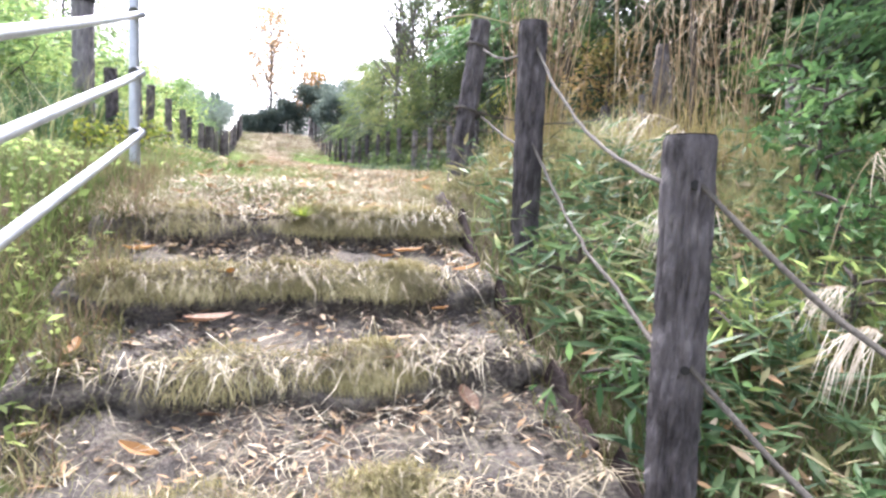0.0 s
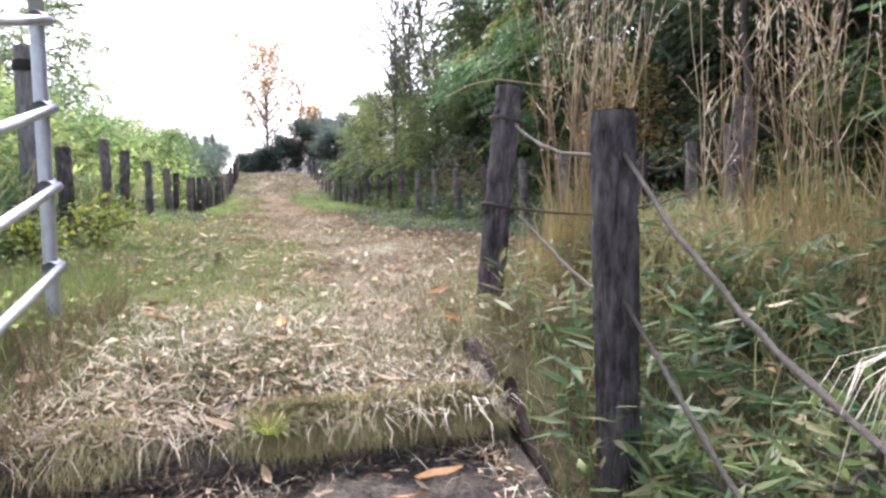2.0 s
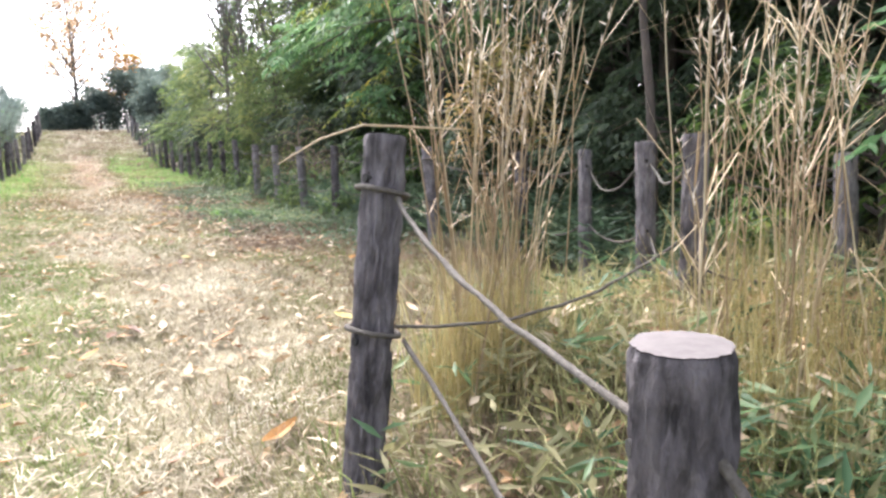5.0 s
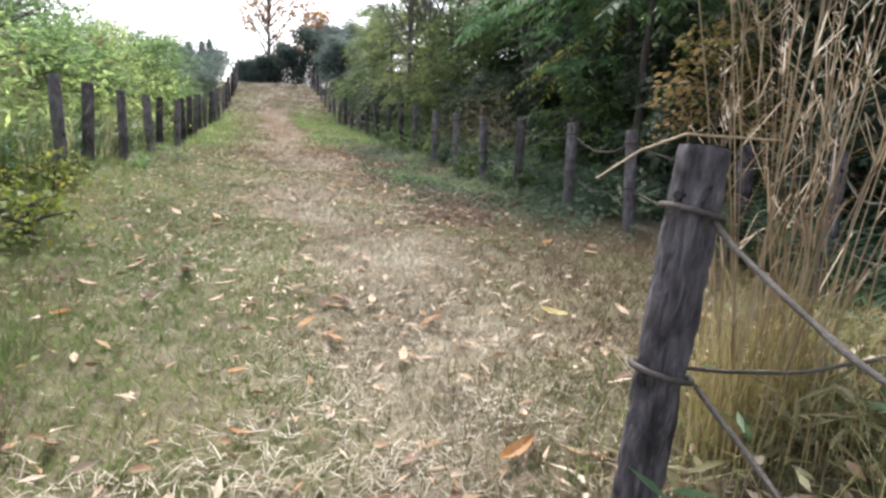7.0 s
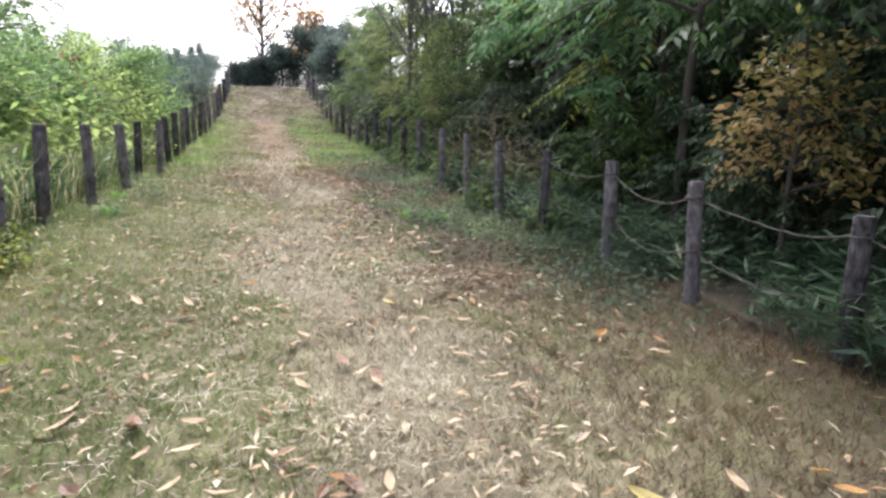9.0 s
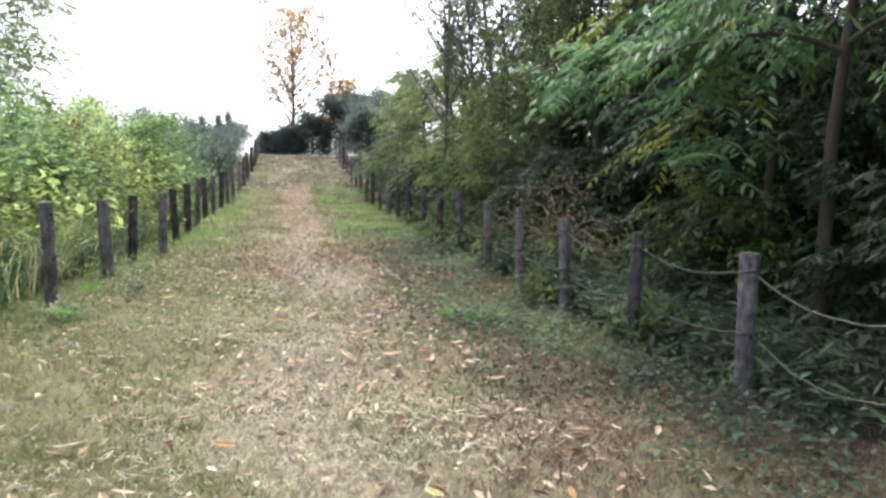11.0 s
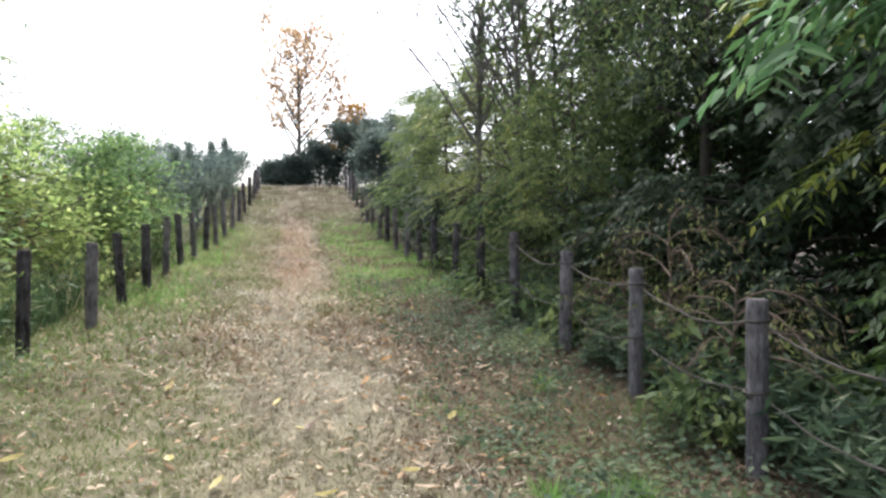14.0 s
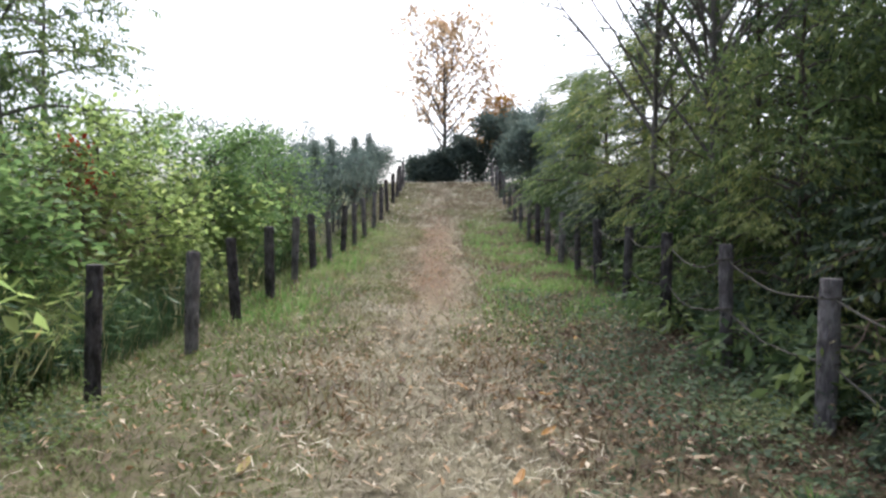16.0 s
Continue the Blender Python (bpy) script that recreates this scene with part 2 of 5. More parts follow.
PLUME = leafy("silvery_plume", [(0.0, (0.36, 0.31, 0.24)), (0.5, (0.55, 0.49, 0.4)), (1.0, (0.74, 0.69, 0.6))], 0.5, 0.4)


def fallen(name, a, b):
    m, n, l = nodes_of(name)
    info = n.new("ShaderNodeObjectInfo")
    tc = n.new("ShaderNodeTexCoord")
    t = noise_tex(n, l, 60, 4, 0.6, tc.outputs["Object"])
    add = n.new("ShaderNodeMath")
    add.operation = "MULTIPLY_ADD"
    add.inputs[1].default_value = 0.5
    l.new(t.outputs[0], add.inputs[0])
    hs = n.new("ShaderNodeMath")
    hs.operation = "MULTIPLY"
    hs.inputs[1].default_value = 0.6
    l.new(info.outputs["Random"], hs.inputs[0])
    l.new(hs.outputs[0], add.inputs[2])
    r = ramp(n, [(0.15, a), (0.9, b)])
    l.new(add.outputs[0], r.inputs[0])
    return finish(m, n, l, r.outputs[0], 0.6, t.outputs[0], 0.3, 0.004, thin=0.15)


F_TAN = fallen("tan_fallen_leaf", (0.26, 0.17, 0.09), (0.54, 0.41, 0.26))
F_ORANGE = fallen("orange_fallen_leaf", (0.22, 0.1, 0.028), (0.5, 0.27, 0.075))
F_BROWN = fallen("brown_fallen_leaf", (0.1, 0.055, 0.035), (0.3, 0.17, 0.1))
F_YELLOW = fallen("yellow_fallen_leaf", (0.36, 0.29, 0.09), (0.58, 0.5, 0.2))


def ground_material():
    """Trodden turf: pale straw on the trodden line, brown and green turf beside it, bare reddish soil further up, and
    on the wooded side dark leaf litter with the trees' shade in its colour.
    """
    m, n, l = nodes_of("trodden_turf")
    tc = n.new("ShaderNodeTexCoord")
    xyz = n.new("ShaderNodeSeparateXYZ")
    l.new(tc.outputs["Object"], xyz.inputs[0])
    fine, mid, big = (noise_tex(n, l, s, d, 0.65, tc.outputs["Object"]) for s, d in ((70, 6), (6, 6), (0.9, 4)))
    straw = ramp(n, [(0.3, (0.07, 0.058, 0.036)), (0.45, (0.14, 0.12, 0.072)), (0.57, (0.23, 0.2, 0.125)), (0.7, (0.42, 0.38, 0.27))])
    turf = ramp(n, [(0.3, (0.045, 0.04, 0.02)), (0.45, (0.1, 0.08, 0.045)), (0.55, (0.12, 0.115, 0.05)), (0.7, (0.22, 0.19, 0.11))])
    soil = ramp(n, [(0.33, (0.06, 0.03, 0.012)), (0.5, (0.125, 0.068, 0.028)), (0.68, (0.2, 0.12, 0.056))])
    blend = n.new("ShaderNodeMix")
    blend.inputs[0].default_value = 0.6
    l.new(fine.outputs[0], blend.inputs[2]), l.new(mid.outputs[0], blend.inputs[3])
    for r in (straw, turf, soil):
        l.new(blend.outputs[0], r.inputs[0])

    def math_node(op, a, b, c=None):
        k = n.new("ShaderNodeMath")
        k.operation = op
        for i, v in enumerate((a, b, c)):
            if v is None:
                continue
            if isinstance(v, (int, float)):
                k.inputs[i].default_value = v
            else:
                l.new(v, k.inputs[i])
        return k.outputs[0]

    def mixed(f, a, b):
        k = n.new("ShaderNodeMix")
        k.data_type = "RGBA"
        l.new(f, k.inputs[0]), l.new(a, k.inputs[6]), l.new(b, k.inputs[7])
        return k.outputs[2]

    off = math_node("ABSOLUTE", math_node("ADD", xyz.outputs[0], 0.15), 0)
    edge = math_node("MULTIPLY_ADD", math_node("SUBTRACT", big.outputs[0], 0.5), 3.6, off)
    edge = math_node("MULTIPLY_ADD", math_node("SUBTRACT", mid.outputs[0], 0.5), 3.2, edge)
    f = n.new("ShaderNodeMapRange")
    f.inputs[1].default_value, f.inputs[2].default_value = 0.35, 1.5
    l.new(edge, f.inputs[0])
    low = n.new("ShaderNodeMapRange")
    low.inputs[1].default_value, low.inputs[2].default_value, low.inputs[3].default_value, low.inputs[4].default_value = 1.9, 2.8, 1.0, 0.0
    l.new(xyz.outputs[1], low.inputs[0])
    col = mixed(math_node("MAXIMUM", f.outputs[0], low.outputs[0]), straw.outputs[0], turf.outputs[0])
    s1 = n.new("ShaderNodeMapRange")
    s1.inputs[1].default_value, s1.inputs[2].default_value, s1.inputs[3].default_value, s1.inputs[4].default_value = 0.3, 0.7, 0.95, 0.0
    l.new(math_node("MULTIPLY_ADD", math_node("SUBTRACT", mid.outputs[0], 0.5), 1.6, off), s1.inputs[0])
    s2 = n.new("ShaderNodeMapRange")
    s2.inputs[1].default_value, s2.inputs[2].default_value = 15.0, 19.0
    l.new(xyz.outputs[1], s2.inputs[0])
    col = mixed(math_node("MULTIPLY", s1.outputs[0], s2.outputs[0]), col, soil.outputs[0])
    mead = ramp(n, [(0.32, (0.05, 0.06, 0.022)), (0.5, (0.11, 0.12, 0.045)), (0.68, (0.2, 0.2, 0.085))])
    l.new(blend.outputs[0], mead.inputs[0])
    s4 = n.new("ShaderNodeMapRange")
    s4.inputs[1].default_value, s4.inputs[2].default_value = 2.2, 3.2
    l.new(math_node("MULTIPLY_ADD", math_node("SUBTRACT", mid.outputs[0], 0.5), 1.4, off), s4.inputs[0])
    col = mixed(s4.outputs[0], col, mead.outputs[0])
    # woodland leaf litter, its dark colour spread pathwards for the trees' shade
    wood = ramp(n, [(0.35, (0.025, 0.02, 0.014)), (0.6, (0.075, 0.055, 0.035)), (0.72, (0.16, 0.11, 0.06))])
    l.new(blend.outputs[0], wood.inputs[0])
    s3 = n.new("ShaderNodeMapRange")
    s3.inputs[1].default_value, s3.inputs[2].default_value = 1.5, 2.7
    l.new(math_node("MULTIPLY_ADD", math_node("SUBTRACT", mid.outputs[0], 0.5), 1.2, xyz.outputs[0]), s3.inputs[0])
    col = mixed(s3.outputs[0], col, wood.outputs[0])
    return finish(m, n, l, col, 0.95, fine.outputs[0], 0.5, 0.008)


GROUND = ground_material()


# ---- mesh tools ----
def mesh_np(name, verts, tris):
    verts, tris = np.asarray(verts, np.float32), np.asarray(tris, np.int32)
    me = bpy.data.meshes.new(name)
    me.vertices.add(len(verts))
    me.vertices.foreach_set("co", verts.ravel())
    me.loops.add(tris.size)
    me.loops.foreach_set("vertex_index", tris.ravel())
    me.polygons.add(len(tris))
    me.polygons.foreach_set("loop_start", np.arange(len(tris), dtype=np.int32) * tris.shape[1])
    me.update(calc_edges=True)
    me.validate()
    return me


def shaped(name, verts, faces, material, parent=None, label="", smooth=False):
    """One mesh object, under a thing if parent is given."""
    me = mesh_np(name, verts, faces)
    if smooth:
        me.polygons.foreach_set("use_smooth", np.ones(len(me.polygons), bool))
    me.materials.append(material)
    ob = new(name, me)
    ob.parent = parent
    return tagged(ob, label) if label else ob


def part(name, bm, material, parent=None, label=""):
    me = bpy.data.meshes.new(name)
    bm.to_mesh(me)
    bm.free()
    me.materials.append(material)
    ob = new(name, me)
    ob.parent = parent
    return tagged(ob, label) if label else ob


def thing(name, label, category, place=(0, 0, 0), group="", kind=""):
    ob = new(name)
    ob.location = place
    return tagged(ob, label, category, group, kind)


def unit(v):
    return v / np.maximum(np.linalg.norm(v, axis=-1, keepdims=True), 1e-6)


def join(parts):
    vs, fs, k = [], [], 0
    for v, f in parts:
        vs.append(v), fs.append(f + k)
        k += len(v)
    return np.concatenate(vs), np.concatenate(fs)


def tube(path, radii, sides=6, rough=0.0, rng=None):
    """A tapered round bar along a path, of triangles, closed at both ends."""
    path = np.asarray(path, float)
    n = len(path)
    radii = np.broadcast_to(np.asarray(radii, float), n)
    ahead = unit(np.gradient(path, axis=0))
    side = unit(np.cross(ahead, np.where(np.abs(ahead[:, 2:3]) > 0.9, [[1.0, 0, 0]], [[0, 0, 1.0]])))
    up = np.cross(side, ahead)
    a = np.linspace(0, 2 * math.pi, sides, endpoint=False)
    r = radii[:, None] * (1 + (rng.uniform(-rough, rough, (n, sides)) if rng is not None else 0))
    v = path[:, None] + r[..., None] * (np.cos(a)[None, :, None] * side[:, None] + np.sin(a)[None, :, None] * up[:, None])
    i, j = np.meshgrid(np.arange(n - 1), np.arange(sides), indexing="ij")
    p, q = i * sides + j, i * sides + (j + 1) % sides
    f = np.concatenate([np.stack([p, q, q + sides], -1).reshape(-1, 3), np.stack([p, q + sides, p + sides], -1).reshape(-1, 3)])
    v = np.concatenate([v.reshape(-1, 3), path[:1], path[-1:]])
    k, e = np.arange(sides), n * sides
    caps = np.concatenate([np.stack([k, np.full(sides, e), (k + 1) % sides], -1), np.stack([e - sides + k, e - sides + (k + 1) % sides, np.full(sides, e + 1)], -1)])
    return v, np.concatenate([f, caps[:, ::-1]])


def leaf_mesh(base, way, length, width, rng, fold=0.18):
    """Pointed leaves folded along the midrib: four corners and two faces each."""
    n = len(base)
    way = unit(way)
    side = unit(np.cross(way, unit(rng.normal(size=(n, 3)) * 0.5 + [0, 0, 1])))
    nrm = np.cross(side, way)
    length, width = np.broadcast_to(length, n)[:, None], np.broadcast_to(width, n)[:, None]
    mid = base + way * length * 0.42
    v = np.stack([base, mid + side * width / 2 + nrm * width * fold, base + way * length, mid - side * width / 2 + nrm * width * fold], 1)
    k = np.arange(n)[:, None] * 4
    return v.reshape(-1, 3), np.concatenate([k + [0, 1, 2], k + [0, 2, 3]])


def oval_leaves(base, way, length, width, rng, hang=0.25):
    """Pointed oval leaves with a drooping tip: six corners and four faces each."""
    n = len(base)
    way = unit(way)
    side = unit(np.cross(way, unit(rng.normal(size=(n, 3)) * 0.35 + [0, 0, 1])))
    length, width = np.broadcast_to(length, n)[:, None], np.broadcast_to(width, n)[:, None]
    low = np.array([0, 0, -1.0]) * length * hang
    a, b = base + way * length * 0.3 + low * 0.08, base + way * length * 0.66 + low * 0.4
    v = np.stack([base, a - side * width / 2, a + side * width / 2, b - side * width * 0.38, b + side * width * 0.38, base + way * length + low], 1)
    k = np.arange(n)[:, None] * 6
    return v.reshape(-1, 3), np.concatenate([k + [0, 2, 1], k + [1, 2, 4], k + [1, 4, 3], k + [3, 4, 5]])


def blade_mesh(base, way, length, width, bend, rng):
    """Grass blades of two bent segments: five corners, three faces each."""
    n = len(base)
    length, width = np.broadcast_to(length, n)[:, None], np.broadcast_to(width, n)[:, None]
    flat = way * [1, 1, 0]
    side = unit(np.cross(way, [0, 0, 1.0]) + rng.normal(size=(n, 3)) * 0.05)
    mid = base + way * length * 0.55
    tip = mid + unit(way + bend) * length * 0.45
    v = np.stack([base - side * width / 2, base + side * width / 2, mid - side * width * 0.36, mid + side * width * 0.36, tip], 1)
    k = np.arange(n)[:, None] * 5
    return v.reshape(-1, 3), np.concatenate([k + [0, 1, 3], k + [0, 3, 2], k + [2, 3, 4]])


# ---- lie of the land ----
PROFILE_Y = [-400, -8, -4, -2, -1.5, 0, 1.3, 1.8, 2.2, 3, 4, 5, 6, 8, 10, 12, 14, 16, 18, 22, 25, 28, 32, 36, 38, 42, 60, 400]
PROFILE_Z = [-2.6, -2.4, -1.55, -0.85, -0.62, -0.06, 0.46, 0.7, 0.78, 0.84, 0.87, 0.96, 1.03, 1.09, 1.15, 1.26, 1.36, 1.46, 1.56, 1.76, 1.98, 2.4, 3.2, 3.88, 4.02, 4.05, 3.2, 2.0]
STAIR_X0, STAIR_X1, STEP_Y, STEP_Z, STEP_RUN, STEP_RISE = -1.78, -0.24, 0.46, 0.27, 0.52, 0.205


def smooth(a, b, x):
    t = np.clip((x - a) / (b - a), 0, 1)
    return t * t * (3 - 2 * t)


def land(x, y):
    """Height of the ground."""
    x, y = np.asarray(x, float), np.asarray(y, float)
    z = np.interp(y, PROFILE_Y, PROFILE_Z)
    z = z + 0.24 * smooth(-1.0, -2.4, x) * smooth(3.5, 7.0, y) * smooth(15.5, 9.0, y)
    z = z - 0.05 * smooth(1.2, 2.4, x) * smooth(6.0, 8.0, y) * smooth(13, 10, y)
    z = z + (0.1 * smooth(-0.25, 0.0, x) + 0.2 * smooth(0.1, 1.4, x)) * smooth(4.2, 2.2, y)
    z = z + 0.12 * smooth(-1.7, -2.3, x) * smooth(3.6, 2.0, y)
    z = z + 0.5 * smooth(3.0, 9.0, x) * smooth(-2, 6, y)
    z = z + 0.018 * np.sin(x * 3.1 + 1.3 * np.sin(y * 1.7)) + 0.014 * np.sin(y * 4.3 + x * 1.9)
    inside = smooth(STAIR_X0 - 0.1, STAIR_X0 + 0.05, x) * smooth(STAIR_X1 + 0.1, STAIR_X1 - 0.02, x) * smooth(1.95, 1.78, y)
    return z - 0.2 * inside


def surface(x, y):
    """Ground or step, whichever is on top."""
    x, y = np.asarray(x, float), np.asarray(y, float)
    k = np.floor((y - STEP_Y) / STEP_RUN)
    z = STEP_Z + STEP_RISE * k + 0.09 * ((y - STEP_Y) / STEP_RUN - k) - 0.01
    on = (x > STAIR_X0) & (x < STAIR_X1) & (y < STEP_Y + 2.75 * STEP_RUN) & (k > -6.5)
    return np.where(on, np.maximum(z, land(x, y)), land(x, y))


def grid_mesh(xs, ys, height):
    X, Y = np.meshgrid(xs, ys)
    v = np.stack([X, Y, height(X, Y)], -1).reshape(-1, 3)
    nx = len(xs)
    i, j = np.meshgrid(np.arange(len(ys) - 1), np.arange(nx - 1), indexing="ij")
    p = (i * nx + j).ravel()
    return v, np.stack([p, p + 1, p + nx + 1, p + nx], -1)


RNG = np.random.default_rng(7)
gx = np.concatenate([[-1500, -600, -250, -120], np.linspace(-60, -5, 24), np.arange(-4.6, 4.6, 0.08), np.linspace(5, 60, 24), [120, 250, 600, 1500]])
gy = np.concatenate([[-1500, -500, -150], np.linspace(-50, -3.4, 14), np.arange(-3, 18, 0.09), np.arange(18, 46, 0.35), np.linspace(46, 120, 20), [200, 500, 1500]])
gv, gf = grid_mesh(gx, gy, land)
near = (np.abs(gv[:, 0]) < 5) & (gv[:, 1] > -3) & (gv[:, 1] < 20)
gv[near, 2] += RNG.normal(0, 0.006, near.sum())
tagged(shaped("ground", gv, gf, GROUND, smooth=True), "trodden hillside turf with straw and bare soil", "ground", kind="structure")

# ---- worn earth steps ----
stairs = thing("stairs", "worn earth steps overgrown with dry grass", "steps", kind="structure")


def earth_step(k):
    y0, z0 = STEP_Y + STEP_RUN * k, STEP_Z + STEP_RISE * k
    prof = [(0.6, 0.085), (0.48, 0.085), (0.36, 0.06), (0.25, 0.035), (0.16, 0.015), (0.09, 0.0), (0.035, -0.018), (-0.005, -0.04), (-0.02, -0.07), (-0.005, -0.1), (-0.02, -0.13), (-0.06, -0.16), (-0.1, -0.22)]
    if k == 2:
        prof[:4] = [(0.5, -0.06), (0.4, 0.0), (0.31, 0.024), (0.24, 0.026)]
    xs = np.linspace(STAIR_X0 - 0.05, STAIR_X1 + 0.04, 60)
    v = []
    for u, w in prof:
        for x in xs:
            p = Vector((x * 3.2, (y0 + u) * 3.2, (z0 + w) * 3.2))
            d = noise.noise(p * 0.7) * 0.06 + noise.noise(p * 2.1) * 0.05 + noise.noise(p * 5.7) * 0.025
            v.append((x, y0 + u + d * (1.0 if w < 0 else 0.2) + (0.09 * noise.noise(Vector((x * 2.4, k * 5.1, 2.0))) + 0.05 * noise.noise(Vector((x * 6.5, k * 5.1, 7.0)))) * (1.0 if u < 0.2 else 0.0), z0 + w + d * (0.8 if u > 0 else 0.3) + 0.02 * math.sin(x * 2.3 + k) - 0.05 * max(0, noise.noise(Vector((x * 2.6, k * 3.3, 0))))))
    nx = len(xs)
    f = [(r * nx + c, r * nx + c + 1, (r + 1) * nx + c + 1, (r + 1) * nx + c) for r in range(len(prof) - 1) for c in range(nx - 1)]
    return shaped("step", v, [q[::-1] for q in f], EARTH, stairs, smooth=True)


for k in range(-5, 3):
    earth_step(k)

# rotten edging boards along the steps
for k in range(7):
    y0 = -1.3 + 0.5 * k
    ys = np.linspace(y0, y0 + 0.3 + 0.05 * (k % 3), 8)
    v, f = tube(np.stack([np.full(8, STAIR_X1 + 0.06 + 0.01 * (k % 3)) + RNG.normal(0, 0.006, 8), ys, land(0.02, ys) - 0.085 + RNG.normal(0, 0.012, 8)], -1), 0.05, 8, 0.25, RNG)
    v = (v - v.mean(0)) * [0.4, 1, 1.35] + v.mean(0)
    tagged(shaped("edging_board", v, f, ROTTEN), "dark rotten edging board beside the worn steps", "board", "step edging")


# ---- posts ----
POST_SIDES = 64


def post_body(seed, height, radius):
    """A log-shaped post with grooved bark, from 0.3 m under ground to its top."""
    sides, rings = POST_SIDES, 60
    a = np.linspace(0, 2 * math.pi, sides, endpoint=False)
    zs = np.concatenate([[-0.3], np.linspace(-0.02, height - 0.012, rings), [height]])
    v = []
    for z in zs:
        for t in a:
            q = Vector((math.cos(t) * 4.6 + seed * 9, math.sin(t) * 4.6, z * 6.5))
            d = -0.013 * max(0.0, 0.24 - abs(noise.noise(q))) / 0.24 - 0.005 * max(0.0, 0.2 - abs(noise.noise(q * 2.1))) / 0.2 + 0.004 * noise.noise(q * 2.7) + 0.006 * noise.noise(Vector((seed, t, z * 2)))
            r = radius + d * (1.0 if z < height - 0.05 else 0.35) - (0.004 if z == height else 0)
            v.append((math.cos(t) * r, math.sin(t) * r, z))
    n = len(zs)
    f = [(i * sides + j, i * sides + (j + 1) % sides, (i + 1) * sides + (j + 1) % sides, (i + 1) * sides + j) for i in range(n - 1) for j in range(sides)]
    return np.array(v), np.array(f)


def post_proto(seed, height, radius):
    p = thing("fence_post", "weathered grey-brown log-shaped fence post standing in grass", "fence post", group="path fence posts")
    v, f = post_body(seed, height, radius)
    shaft = shaped("post_shaft", v, f, POST, p, smooth=True)
    bm = bmesh.new()
    ring = [bm.verts.new((v[j - POST_SIDES][0] * 1.02, v[j - POST_SIDES][1] * 1.02, height + 0.002)) for j in range(POST_SIDES)]
    c = bm.verts.new((0, 0, height + 0.005))
    for j in range(POST_SIDES):
        bm.faces.new((ring[j], ring[(j + 1) % POST_SIDES], c))
    part("post_top", bm, POST_TOP, p, "pale cut top")
    for z in (height - 0.115, height - 0.54):
        for a in (-1.35, 1.8):
            bm = bmesh.new()
            bmesh.ops.create_cone(bm, cap_ends=True, segments=10, radius1=0.013, radius2=0.011, depth=0.02)
            bmesh.ops.transform(bm, verts=bm.verts, matrix=Matrix.Translation((math.cos(a) * (radius - 0.009), math.sin(a) * (radius - 0.009), z)) @ Matrix.Rotation(a, 4, "Z") @ Matrix.Rotation(math.pi / 2, 4, "Y"))
            part("rope_hole", bm, HOLE, shaft)
    return p


PROTOS = [post_proto(s, 1.0, r) for s, r in ((1, 0.062), (2, 0.058), (3, 0.065), (4, 0.055))]
USED = set()


def place_post(x, y, base, top, lean_x=0.0, lean_y=0.0, kind=0, radius=1.0, spin=None):
    """A post whose foot stands at x, y; it leans by the given metres at its top."""
    h = top - base
    m = Matrix.Translation((x, y, base)) @ Vector((lean_x, lean_y, h)).to_track_quat("Z", "Y").to_matrix().to_4x4() @ Matrix.Rotation(0.7 * math.sin(x * 7 + y * 3) if spin is None else spin, 4, "Z")
    src = PROTOS[kind % 4]
    ob = src if kind % 4 not in USED else copy_thing(src, Matrix.Identity(4))
    USED.add(kind % 4)
    ob.matrix_basis = m @ Matrix.Diagonal((radius, radius, h, 1))
    return (x + lean_x, y + lean_y, top)


def rope_between(a, b, sag, radius=0.009, rng=RNG):
    a, b = np.array(a), np.array(b)
    n = max(10, int(np.linalg.norm(b - a) * 16))
    t = np.linspace(0, 1, n)[:, None]
    path = a + (b - a) * t - np.array([0, 0, 1.0]) * sag * 4 * t * (1 - t)
    path[1:-1] += np.cumsum(rng.normal(0, 0.004, (n - 2, 3)), 0) * np.sin(np.pi * t[1:-1])
    v, f = tube(path, radius * (1 + 0.12 * np.sin(np.arange(n) * 2.1)), 7, 0.12, rng)
    return tagged(shaped("rope", v, f, ROPE, smooth=True), "weathered grey rope slung between fence posts", "rope", "fence ropes")


def rope_wrap(x, y, z, r, tilt=0.0):
    """One turn of rope tied round a post."""
    a = np.linspace(0, 2 * math.pi * 1.06, 26)
    path = np.stack([x + np.cos(a) * r, y + np.sin(a) * r, z + tilt * np.cos(a) + 0.006 * a / 6], -1)
    v, f = tube(path, 0.008, 6, 0.1, RNG)
    return tagged(shaped("rope_tie", v, f, ROPE, smooth=True), "grey rope tied round a fence post", "rope", "fence ropes")


# the fence beside the steps
P0 = place_post(-0.08, -1.62, -0.6, 0.44, kind=1)
P1 = place_post(-0.21, -0.23, -0.03, 0.962, -0.005, 0, 0, 0.98, 1.0)
P2 = place_post(0.0, 1.17, 0.5, 1.573, 0.0, 0.0, 2, 0.98, 0.9)
P3 = place_post(0.03, 2.325, 0.82, 1.89, 0.15, 0.03, 3, 1.12, -0.2)
for A, B in ((P0, P1), (P1, P2), (P2, P3)):
    for down, sag in ((0.115, 0.1), (0.53, 0.05)):
        rope_between((A[0], A[1] + 0.05, A[2] - down), (B[0], B[1] - 0.05, B[2] - down - (0.06 if B is P3 else 0)), sag * (0.4 if B is P3 else 1.0), 0.0068)
rope_wrap(P3[0] - 0.02, P3[1], 1.72, 0.072, -0.02)
rope_wrap(P3[0] - 0.08, P3[1] - 0.02, 1.33, 0.073, -0.02)

